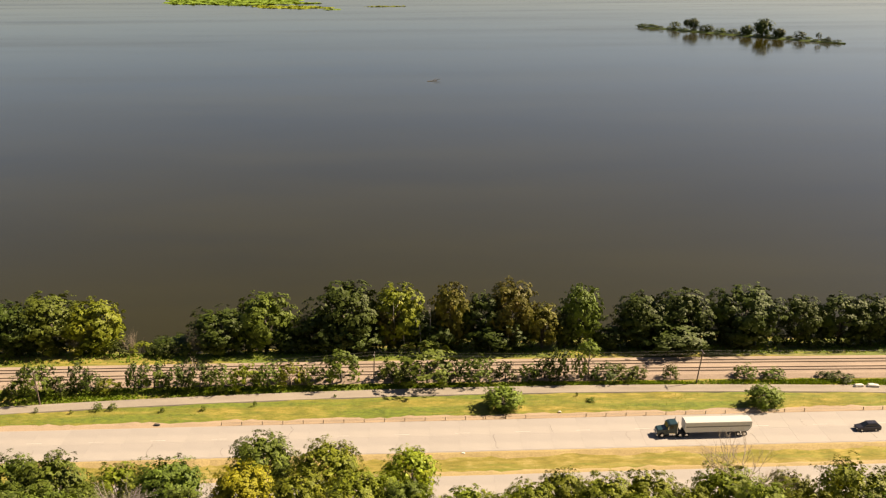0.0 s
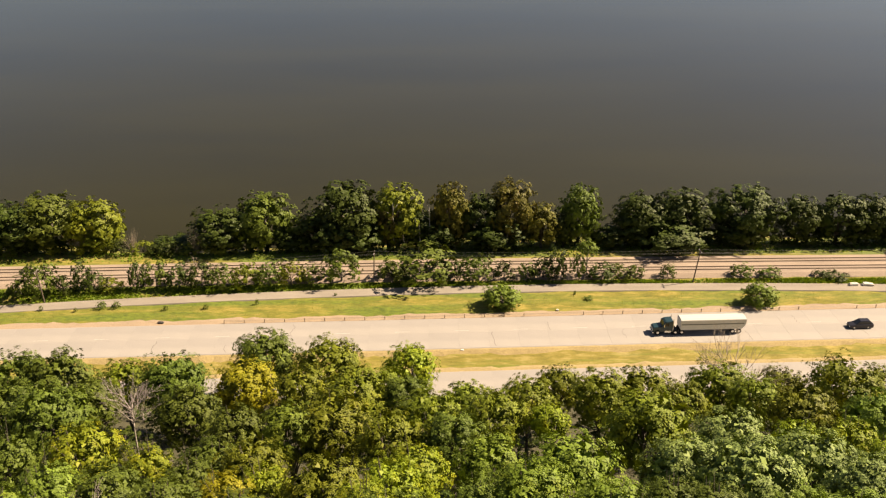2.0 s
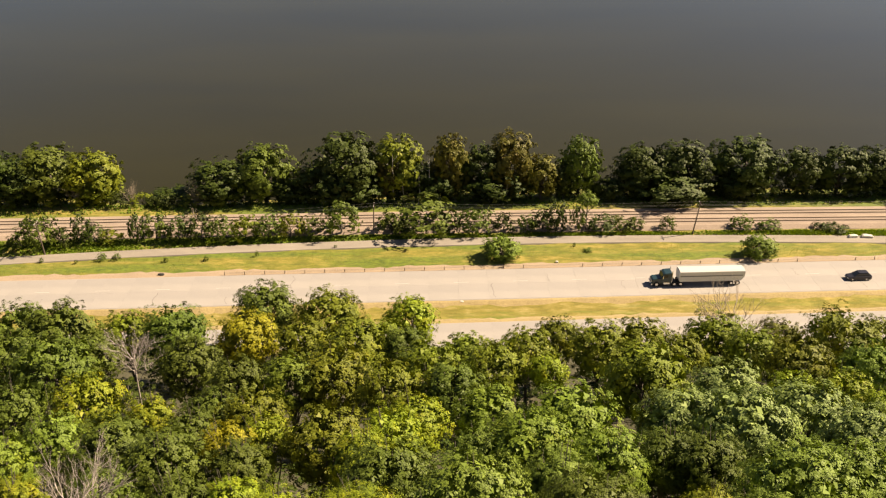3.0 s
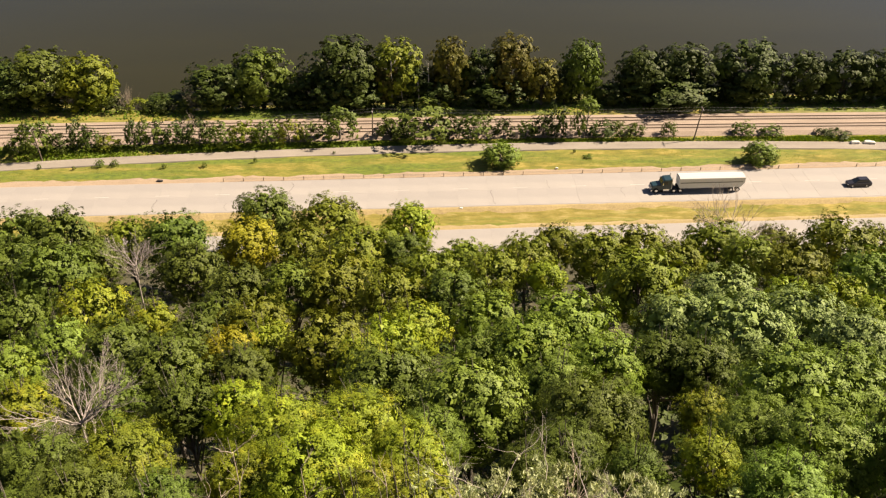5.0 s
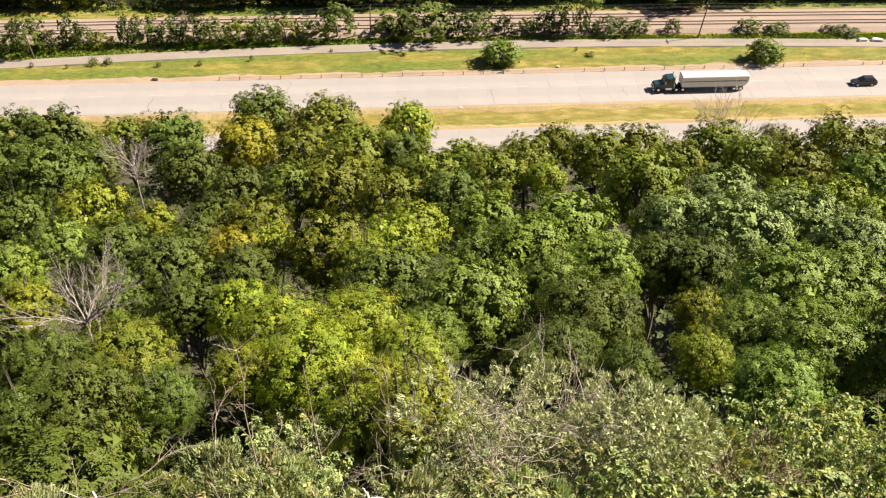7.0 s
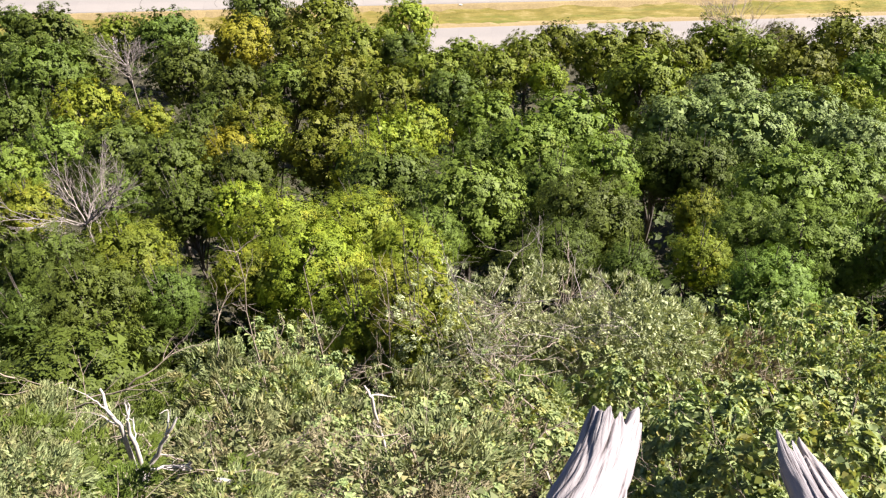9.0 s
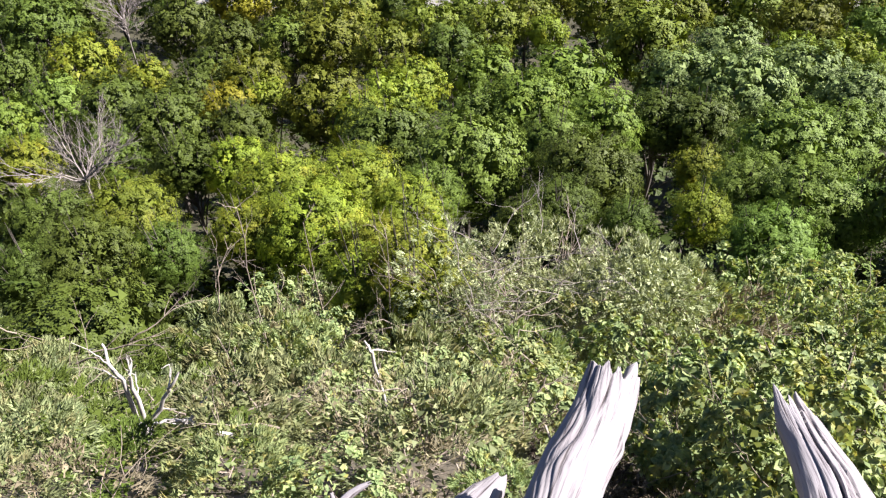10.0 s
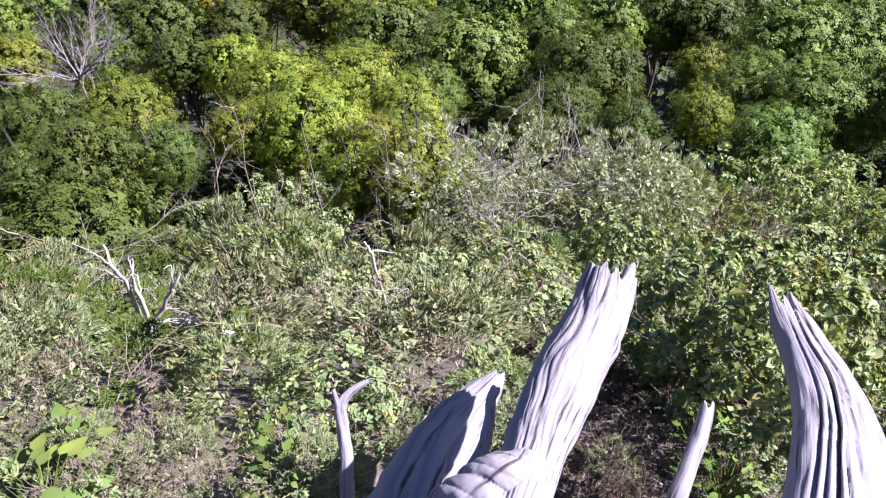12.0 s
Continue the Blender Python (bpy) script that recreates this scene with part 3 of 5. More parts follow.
MID = {
    "dark": [(-19.5, 54.5, 10.9, 2.3), (-20.1, 62.2, 11.4, 2.6), (-38.3, 63, 11.6, 2.8), (0.9, 72.2, 12.4, 3.7), (-22, 77.6, 12.1, 3.5)],
    "olive": [(-8.6, 50.2, 11.6, 3.3), (-15.9, 59.4, 11.7, 3), (-5.5, 73.9, 12.2, 3.5), (21.2, 76.5, 13.8, 5.4)],
    "lime": [(-13.1, 52.1, 10.8, 2.3), (-4.1, 52.7, 11.1, 2.6), (-2.3, 56.5, 11.4, 2.8), (36.8, 59.4, 11.4, 2.6), (-25.2, 61.1, 11, 2.2), (-32.7, 65.7, 12.3, 3.6), (37.1, 66.6, 11.8, 3), (33.4, 69.1, 11.5, 2.7)],
    "green": [(-29.7, 52.9, 10.9, 2.4)],
    "yellow": [(-15.7, 50.4, 10.7, 2.2)],
    "bright": [(9.5, 54.1, 12.7, 4.4), (3.8, 58.8, 12, 3.3)],
    "grey": [(22.8, 52.7, 12.5, 4.2), (28.8, 55.4, 12.4, 4), (18.9, 55.8, 12.3, 3.9), (27.2, 68.7, 12.7, 4.1)],
}
LOW = {
    "bright": [(10.7, 44.7, 10.9, 2.8), (-29.4, 45.1, 10.8, 2.6), (5.8, 48.1, 11.7, 3.6)],
    "lime": [(13.7, 34.4, 9.4, 1.5), (-11.2, 35, 9.9, 2), (-22.9, 35.3, 9.9, 2), (-5.7, 46.6, 10.7, 2.4)],
    "dark": [(-14.1, 35.3, 9.9, 1.9), (-19.3, 37.8, 10.1, 2.1), (-3.3, 39.6, 11.1, 3.2), (17, 44.3, 10.8, 2.6), (-13.5, 44.7, 10.6, 2.3), (-18.4, 44.8, 11.3, 3.2), (14.8, 45.7, 10.9, 2.6), (-22.8, 47.8, 11.6, 3.4)],
    "green": [(1.3, 34.9, 11, 3.3), (19.2, 36.5, 11.3, 3.6), (23, 37.8, 11, 3.2), (6.6, 39.8, 10.4, 2.4), (2.4, 48.6, 10.7, 2.4)],
    "grey": [(29.4, 48.6, 11.7, 3.5)],
}
NEAR = {
    "dark": [(-15.4, 20.9, 7.6, 1.4), (-13.7, 21.7, 8.6, 2.4), (-11.1, 23.2, 8.1, 1.5), (-17.4, 26.5, 9.2, 2.4), (3.6, 26.5, 8.4, 1.4), (8.2, 26.6, 8.4, 1.4), (5.5, 28, 9.1, 2), (7.4, 32.8, 10.5, 3), (-4.3, 33.6, 9.7, 2)],
    "green": [(13.1, 23.2, 8.7, 2.2), (19.2, 27.7, 9, 1.9), (16.9, 27.8, 9.8, 2.9), (14.8, 30.2, 9.8, 2.5), (-0.7, 30.5, 9.2, 1.8)],
    "lime": [(11.7, 27.5, 8.6, 1.5), (-2.4, 23, 8.4, 1.9), (-5.4, 25.2, 9.5, 2.9), (-8.6, 25.7, 8.5, 1.7), (-1.7, 28.2, 9.1, 2), (-4, 30.4, 10.1, 2.9), (-7.9, 30.5, 10, 2.7)],
    "olive": [(-14.2, 27.1, 9.4, 2.5)],
}
SHORE = {
    "olive": [(-86.6, 203.5, 14.5, 7.0), (-85, 202.5, 7.9, 5.1), (-11.4, 204.5, 17.7, 6.7)],
    "dark": [(34.1, 204.5, 16.1, 5.3), (-98.0, 204.5, 15.6, 9.0), (-44.6, 204.5, 15.6, 7.7)],
    # shade of the camera-facing side is put into these trees' leaf colour
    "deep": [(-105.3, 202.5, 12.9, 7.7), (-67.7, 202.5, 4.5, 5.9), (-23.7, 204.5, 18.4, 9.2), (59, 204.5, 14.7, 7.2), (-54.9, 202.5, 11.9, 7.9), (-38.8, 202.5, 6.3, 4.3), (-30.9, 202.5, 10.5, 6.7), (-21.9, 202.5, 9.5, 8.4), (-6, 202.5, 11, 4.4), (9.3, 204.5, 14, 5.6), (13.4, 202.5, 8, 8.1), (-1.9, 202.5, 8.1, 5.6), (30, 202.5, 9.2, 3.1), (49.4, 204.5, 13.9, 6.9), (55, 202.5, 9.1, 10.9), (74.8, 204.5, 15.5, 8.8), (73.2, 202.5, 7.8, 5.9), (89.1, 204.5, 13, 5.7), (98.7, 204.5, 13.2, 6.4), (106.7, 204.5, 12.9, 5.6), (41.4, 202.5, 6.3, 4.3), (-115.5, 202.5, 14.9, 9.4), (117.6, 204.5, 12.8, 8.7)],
    "russet": [(-13.9, 202.5, 11.8, 3.6), (2.1, 204.5, 17, 5.5), (16.8, 204.5, 17.4, 6.7), (24.4, 202.5, 11.5, 4.7)],
}
STRIP_W = [(-65.2, 180.7, 6.2, 3.0), (-59.9, 180.0, 5.8, 3.0), (-54.8, 179.9, 6.5, 3.0), (-49.7, 179.8, 5.8, 3.0), (-44.7, 180.3, 5.8, 3.0), (-39.7, 180.8, 5.8, 3.0), (-34.7, 181.2, 5.6, 2.9), (-30.3, 181.7, 4.7, 2.6), (-23.4, 182.7, 7.9, 4.2), (-11.8, 183.1, 4.6, 3.3), (-4.1, 183.5, 7.8, 7.2), (2.3, 183.4, 4.3, 2.6), (7.5, 183.3, 5.7, 3.9), (13.9, 183.2, 4.3, 2.6), (22.9, 183.6, 4.8, 3.3), (26.1, 183.6, 7.5, 2.5), (30.9, 183.5, 6.1, 1.7)]
STRIP_E = [(36.4, 183.4, 3.7, 3.3), (40.9, 183.3, 3.1, 2.7), (44.2, 183.5, 3.2, 1.9), (51.6, 183.4, 3.5, 1.7), (68.6, 183.4, 3.1, 2.5), (75.0, 183.3, 2.1, 2.5), (86.5, 183.1, 1.7, 1.6), (90.1, 182.4, 1.4, 2.8), (-89.9, 177.0, 8.2, 3.8), (-81.3, 179.5, 6.9, 2.2), (-74.8, 178.9, 3.1, 2.7), (-69.0, 179.3, 6.9, 2.0), (-85.1, 177.7, 4.4, 2.8), (-94.3, 177.0, 4.1, 2.8), (-78.8, 179.5, 4.2, 2.7), (-8.0, 183.0, 3.2, 2.6), (19.0, 183.1, 3.9, 2.0)]


for stand, size, where, group in ((EDGE, "mid", "at the foot of the bluff", "trees at the road"), (MID, "mid", "on the lower bluff slope", "trees on the slope"),
                                  (LOW, "near", "on the bluff slope", "trees on the slope"), (NEAR, "near", "on the steep upper slope", "trees on the slope"),
                                  (SHORE, "bank", "on the river bank", "trees on the bank")):
    for kind, rows in stand.items():
        for x, y, h, r in rows:
            grow = {"bank": 1.12, "mid": 1.04, "near": 1.04}[size]
            tree(x, y, h, r * grow, kind, "vast" if stand is NEAR else size, where, group)
# trees added out of view on both sides; the right ones shade the slope
for y in np.arange(27, 126, 8):
    half = 0.56 * math.hypot(y, 91 * y / 140 + 4)
    for a in (-half - 4, half + 3, half + 10):
        tree(a + rng.uniform(-1, 1), y + rng.uniform(-2, 2), rng.uniform(9, 11), rng.uniform(3.0, 4.2), ("dark", "green", "olive")[int(rng.integers(0, 3))], "far", "on the bluff slope", "trees on the slope")
# the understorey between them, leaf colour darkened to paint shade into the crown gaps
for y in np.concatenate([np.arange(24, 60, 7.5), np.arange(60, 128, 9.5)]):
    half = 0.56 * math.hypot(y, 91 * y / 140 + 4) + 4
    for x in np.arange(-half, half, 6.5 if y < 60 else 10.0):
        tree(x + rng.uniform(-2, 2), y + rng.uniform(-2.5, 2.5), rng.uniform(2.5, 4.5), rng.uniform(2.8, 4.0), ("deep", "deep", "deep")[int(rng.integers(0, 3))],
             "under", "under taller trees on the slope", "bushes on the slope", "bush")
for x, y, h, r in STRIP_W + STRIP_E:
    tree(x, y, h * 1.04, r * 1.2, "dark" if r > 3.8 else ("olive", "dark", "deep", "dark", "deep", "deep", "dark")[int(rng.integers(0, 7))], "bush", "between trail and railway", "bushes by the railway", "bush")
# bushes at the water, mostly with the shade below the trees painted in
for x in np.arange(-125, 125, 4.5):
    yb = 203.5 + float(shore_bend(x)) * 0.6
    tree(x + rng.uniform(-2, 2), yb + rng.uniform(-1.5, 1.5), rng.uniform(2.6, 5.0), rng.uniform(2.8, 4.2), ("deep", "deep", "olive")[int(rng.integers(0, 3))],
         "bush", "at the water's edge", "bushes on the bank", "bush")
for x, y, h, r in ((12.6, 170.3, 5.0, 4.5), (68.2, 170.0, 4.9, 4.0)):
    tree(x, y, h, r, "green", "round", "alone on the roadside grass", "bushes on the verge", "bush")
for x, y, h, r in ((-87, 169.7, 1.3, 0.5), (-79.4, 169.3, 0.9, 0.5), (-74.1, 170.5, 1.8, 1.2), (-71.1, 170.7, 1.6, 1.1), (-60.1, 169.7, 1.1, 0.6), (-51.4, 169.8, 1.3, 0.7),
                   (-40.8, 172.0, 1.3, 0.5), (-24.0, 175.5, 0.9, 0.4), (29.1, 175.2, 1.1, 0.4), (31.7, 172.8, 0.9, 1.2)):
    tree(x, y, h, r, "dark", "bush", "on the grass beside the trail", "small bushes by the trail", "bush")
# a slender sapling by the railway
tree(32.8, 183.4, 9.6, 2.7, "green", "far", "with a thin bare trunk beside the railway", "bushes by the railway")
tree(-7.4, 10.0, 3.4, 2.0, "dark", "near", "on the steep upper slope", "trees on the slope")
# low yellow-green growth among the brush
for x, y, h, r in ((-0.45, 10.6, 5.9, 1.15), (-0.62, 9.3, 4.4, 0.8), (-1.55, 10.8, 5.6, 0.9)):
    tree(x, y, h, r, "lime", "near", "on the steep upper slope", "trees on the slope")
# dense growth below the crowns of the upper slope, mostly in shade-darkened leaves
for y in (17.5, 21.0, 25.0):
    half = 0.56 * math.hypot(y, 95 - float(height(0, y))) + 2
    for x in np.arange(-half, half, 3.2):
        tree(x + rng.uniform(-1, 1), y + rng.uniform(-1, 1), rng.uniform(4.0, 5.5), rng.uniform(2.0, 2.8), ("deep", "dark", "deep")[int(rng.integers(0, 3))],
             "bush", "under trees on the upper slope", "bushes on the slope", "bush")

# ---- bare dead trees in the wood ----
def dead_tree(x, y, h, spread, word, r, wood=TWIG, stout=1.0, reach=1.0):
    z = float(height(x, y))
    t = thing("dead_tree", pose(x, y, z), f"bare grey dead tree with {word} branches among leafy trees", "dead tree", "dead trees")
    trunk = bent((0, 0, -0.3), (0.2, 0.1, h * 0.72), 7, 0.03, r)
    V, Q = tubes([(trunk, np.linspace(h * 0.010, h * 0.005, 7))], 7)
    part("trunk", mesh_of("trunk", V, Q, wood, True), wood, t)
    for i in range(13):
        a = i * 0.75 + r.uniform(-0.3, 0.3)
        w = (math.cos(a) * spread, math.sin(a) * spread, r.uniform(0.6, 1.3))
        k = trunk[int(r.integers(4, 7))]
        V, Q = tubes(branching(r, k, w, h * r.uniform(0.15, 0.24) * reach, h * 0.0036 * stout, 3, 0.36, 4, 0.12), 4)
        part("limb", mesh_of("limb", V, Q, wood, True), wood, t)
    return t


dead_tree(-19.3, 33.8, 10.4, 0.95, "finely forked", rng, GREYWOOD, 1.3, 1.2)
dead_tree(-38.7, 91.4, 13.5, 0.8, "pale upright", rng, GREYWOOD, 1.2, 1.0)
dead_tree(41.5, 108.0, 15.0, 1.3, "spreading brown", rng, TWIG, 1.8, 1.35)
SAPLINGS = ((-2.97, 8.4, 5.0), (-1.68, 8.8, 5.4), (-0.97, 8.6, 4.8), (2.25, 9.5, 5.6), (0.9, 7.2, 3.4), (-4.6, 11.5, 5.0))
for x, y, h in SAPLINGS:
    t = thing("dead_sapling", pose(x, y, float(height(x, y))), "thin grey dead sapling poking out of the brush", "sapling", "dead saplings")
    stem = bent((0, 0, -0.2), (rng.normal(0, 0.2), rng.normal(0, 0.2), h), 9, 0.03, rng)
    V, Q = tubes([(stem, np.linspace(0.022, 0.006, 9))], 5)
    part("stem", mesh_of("stem", V, Q, TWIG, True), TWIG, t)
    for k in range(3, 9):
        for _ in range(2):
            V, Q = tubes(branching(rng, stem[k], (rng.normal(0, 0.6), rng.normal(0, 0.6), 0.7), 0.55 - 0.03 * k, 0.006, 1, 0.4, 3, 0.2), 4)
            part("twig", mesh_of("twig", V, Q, TWIG, True), TWIG, t)

# ---- brush on the steep top of the bluff ----
def shrub_meshes(n, leaf, lobes, sprays, per, slim, twigs, ragged=0.6, style="tuft", inner=12):
    """Foliage and stems for shrubs of about 1 m radius and height, foot at the origin."""
    out = []
    for _ in range(n):
        cm, L = dome_mesh("foliage", rng, leaf, lobes, sprays, per, -0.6, slim, style, ragged, inner, 0.075)
        cm.materials.append(LEAF["cedar"])
        paths = []
        for i in range(twigs):
            a = rng.uniform(0, 6.28)
            e = rng.uniform(0.2, 1.3)
            w = (math.cos(a), math.sin(a), e)
            paths += branching(rng, (0, 0, -0.15), w, rng.uniform(0.7, 1.15), 0.013, 2 if i % 3 == 0 else 1, 0.5, 3, 0.1)
        V, Q = tubes(paths, 3)
        out.append((cm, mesh_of("stem", V, Q, TWIG, True)))
    return out


SHRUBS = {
    "cedar": shrub_meshes(4, 0.110, 20, 8, 27, 0.23, 3, 0.5, inner=30),
    "vine": shrub_meshes(4, 0.078, 16, 7, 22, 0.55, 5, 0.5, "pointed", 20),
    "low": shrub_meshes(4, 0.18, 10, 4, 12, 0.42, 4, 0.7, "pointed", 6),
    "broad": shrub_meshes(4, 0.112, 16, 6, 22, 0.58, 5, 0.5, "pointed", 20),
    "bare": shrub_meshes(3, 0.10, 14, 7, 18, 0.21, 9, 0.6, inner=4),
}
SHRUB_WORDS = {"cedar": ("grey-green fine-leaved shrub with dry twigs on the bluff", "shrub"), "vine": ("broad-leaved light green vine tangle on the bluff", "vine"),
               "low": ("low sparse plant on the dry soil at the rim", "plant"), "broad": ("broad-leaved light green vine tangle on the bluff", "vine"),
               "bare": ("straw-brown half-dead shrub of tangled twigs", "shrub")}


def shrub(x, y, r, h, kind, leaf):
    t = thing({"vine": "vine", "broad": "vine", "low": "plant"}.get(kind, "shrub"), pose(x, y, float(height(x, y)) - 0.05, 0, 0, rng.uniform(0, 360)), *SHRUB_WORDS[kind], "brush on the bluff")
    cm, sm = SHRUBS[kind][int(rng.integers(0, len(SHRUBS[kind])))]
    rz = min(h * 0.62, r * 1.3)
    part("foliage", cm, LEAF[leaf], t, at=Matrix.Translation((0, 0, h - rz * 0.8)) @ Matrix.Diagonal((r, r, rz, 1)))
    part("stem", sm, TWIG, t, at=Matrix.Translation((0, 0, max(0.0, h - 1.5 * r))) @ Matrix.Diagonal((r, r, min(h, 1.5 * r) * 0.8, 1)))
    return t


for y, step in ((2.2, 0.62), (2.8, 0.75), (3.5, 0.85), (4.4, 1.0), (5.4, 1.15), (6.6, 1.3), (8.1, 1.5), (9.8, 1.8), (11.4, 2.0), (13.2, 2.3), (15.2, 2.8), (18.0, 3.2)):
    half = 0.56 * math.hypot(y, 95 - float(height(0, y))) + 0.8
    for x in np.arange(-half, half, step):
        x, yy = x + rng.uniform(-0.3, 0.3) * step, y + rng.uniform(-0.25, 0.25) * step
        side = x / half
        u = rng.random()
        if side > 0.22 + 0.25 * (y > 7):
            kind, leaf = ("broad" if y < 7 else "vine", "vine") if u < 0.88 else (("bare", "litter") if u < 0.92 else ("cedar", "cedar"))
        elif side < -0.35 and y > 5:
            kind, leaf = ("cedar", "cedar") if u < 0.4 else ("cedar", "dark")
        elif side < -0.35:
            kind, leaf = ("cedar", "cedar") if u < 0.50 else (("cedar", "dark") if u < 0.72 else ("bare", "straw"))
        else:
            kind, leaf = ("cedar", "cedar") if u < 0.30 else (("bare", "straw") if u < 0.50 else (("cedar", "vine") if u < 0.56 else (("vine", "vine") if u < 0.96 else ("bare", "litter"))))
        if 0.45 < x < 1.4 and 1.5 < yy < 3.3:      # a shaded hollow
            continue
        if 0.65 < x < 1.75 and 3.3 <= yy < 4.2 and kind == "broad":      # dead brown growth behind the hollow, in the shade-darkened colour
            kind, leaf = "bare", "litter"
        k = step * rng.uniform(0.6, 0.9)
        low = 0.55 if side < -0.4 and y > 6 else 0.4 if math.hypot(x + 2.2, yy - 3.3) < 0.75 else 1.0
        shrub(x, yy, k, float(np.interp(y, (2, 5, 8, 11, 18), (0.55, 1.3, 2.9, 4.4, 4.8))) * rng.uniform(0.7, 1.15) * low, kind, leaf)
# low plants at the very edge
for _ in range(48):
    x, y = rng.uniform(-2.4, 2.4), rng.uniform(0.9, 2.0)
    k = rng.uniform(0.16, 0.34)
    if -0.35 < x < 1.7 and y < 1.6:
        k *= 0.6
    u = rng.random()
    shrub(x, y, k, k * rng.uniform(0.7, 1.1), *(("low", "vine") if u < 0.3 else (("bare", "straw") if u < 0.55 else ("cedar", "cedar"))))
# vines that overhang and shade the hollow
for x, y, h in ((1.62, 2.5, 1.3), (1.85, 2.1, 1.3), (1.62, 2.95, 1.25), (2.2, 2.7, 1.2), (1.45, 2.75, 1.1)):
    shrub(x, y, rng.uniform(0.46, 0.58), h, "broad", "vine")
# brown dead brush in the hollow, with the hollow's shade put into its colour
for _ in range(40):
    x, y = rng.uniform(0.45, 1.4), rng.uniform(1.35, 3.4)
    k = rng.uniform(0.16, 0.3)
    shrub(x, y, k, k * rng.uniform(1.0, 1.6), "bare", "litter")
# a stand of greyish half-bare shrubs in the middle
for x, y in ((0.4, 8.3), (1.0, 8.8), (1.7, 8.4), (2.4, 8.9), (3.0, 8.5), (1.3, 9.6), (2.1, 9.9), (0.7, 9.3), (2.8, 9.5), (0.0, 9.0), (3.6, 8.7)):
    shrub(x, y, rng.uniform(0.7, 0.95), rng.uniform(3.5, 4.3) + (y - 8.4) * 1.2, "cedar" if x > 1.2 and y < 9 else "bare", "sage")


# broad-leaved weeds close by
def broad_weed(x, y, n, size, r, leaf):
    z = float(height(x, y)) - 0.1
    t = thing("broadleaf_weed", pose(x, y, z), "low weed with large glossy light green leaves", "weed", "broad-leaved weeds")
    for i in range(n):
        a, e = i * 2.4 + rng.uniform(-0.3, 0.3), rng.uniform(0.25, 1.0)
        tip = np.array([math.cos(a) * r * e, math.sin(a) * r * e, 0.16 + 0.2 * (1 - e) + rng.uniform(-0.05, 0.05)])
        V, Q = tubes([(bent((0, 0, 0), tip, 5, 0.01, rng), np.linspace(0.006, 0.003, 5))], 4)
        st = part("stalk", mesh_of("stalk", V, Q, LEAF[leaf], True), LEAF[leaf], t)
        w, L = np.array([math.cos(a), math.sin(a), rng.uniform(-0.5, 0.1)]), size * rng.uniform(0.7, 1.2)
        u = np.array([-math.sin(a), math.cos(a), 0])
        V, F = [], []
        for k, (f, wd) in enumerate(((0, 0.03), (0.2, 0.26), (0.42, 0.30), (0.72, 0.17), (1.0, 0.01))):
            c = tip + w * L * f + np.array([0, 0, -0.25 * L * f * f])
            V += [c - u * wd * L + np.array([0, 0, 0.12 * wd * L]), c, c + u * wd * L + np.array([0, 0, 0.12 * wd * L])]
            if k:
                b = 3 * k
                F += [(b - 3, b - 2, b + 1, b), (b - 2, b - 1, b + 2, b + 1)]
        part("leaf", mesh_of("leaf", V, F, LEAF[leaf], True), LEAF[leaf], st)


for x, y, n, size, r in ((-1.95, 1.72, 44, 0.12, 0.27), (-1.98, 1.42, 44, 0.125, 0.28), (-1.78, 1.18, 18, 0.11, 0.22), (-0.86, 1.78, 55, 0.07, 0.25), (-0.80, 1.48, 60, 0.07, 0.25), (1.44, 1.76, 90, 0.055, 0.27), (1.36, 1.45, 80, 0.055, 0.25)):
    broad_weed(x, y, n, size, r, "herb" if x < 1 else "green")

# fallen twigs and stones on the bare soil
paths = []
for _ in range(420):
    x, y = rng.uniform(-2.6, 2.6), rng.uniform(0.6, 3.2)
    z, a, n = float(ground_height(np.array(x), np.array(y))), rng.uniform(0, 3.14), rng.uniform(0.08, 0.32)
    p = np.array([[x, y, z + 0.02], [x + math.cos(a) * n / 2, y + math.sin(a) * n / 2, z + rng.uniform(0.02, 0.07)], [x + math.cos(a) * n, y + math.sin(a) * n, float(ground_height(np.array(x + math.cos(a) * n), np.array(y + math.sin(a) * n))) + 0.03]])
    paths.append((p, np.array([1.0, 0.8, 0.5]) * rng.uniform(0.003, 0.009)))
V, Q = tubes(paths, 4)
tagged(new("fallen_twigs", mesh_of("fallen_twigs", V, Q, TWIG, True)), "dry fallen twigs scattered on the soil", "twigs", kind="stuff")


# pale dry branches tangled over the brush
def brush_top(y):
    return float(np.interp(y, (2, 5, 8, 11, 18), (0.5, 1.2, 2.7, 4.1, 4.6)))


for i in range(62):
    y = rng.uniform(2.6, 9.5)
    half = 0.5 * math.hypot(y, 95 - float(height(0, y)))
    x = rng.uniform(-0.9, 0.45) * half if i < 28 else rng.uniform(0.0, 0.38) * half
    if i >= 28:
        y = rng.uniform(7.2, 9.6)
    z = float(height(x, y)) + (brush_top(y) * rng.uniform(0.75, 1.0) if i < 28 else rng.uniform(3.2, 4.3) + (y - 8.4) * 1.1)
    wood = TWIG if i < 28 else GREYWOOD
    n = rng.uniform(0.35, 0.7) * ((0.6 + y * 0.13) if i < 28 else 1.15)
    b = thing("dry_branch", pose(x, y, z), "pale dry branch tangled in the brush", "branch", "dry branches in the brush")
    runs = branching(rng, (0, 0, 0), (rng.normal(0, 1), rng.normal(0, 0.6), rng.uniform(0, 0.8)), n, 0.007 + 0.0010 * y * (i < 28), 2, 0.55, 3, 0.1)
    for k, run in enumerate(runs):
        V, Q = tubes([run], 5)
        part("twig" if k else "wood", mesh_of("twig", V, Q, wood, True), wood, b)

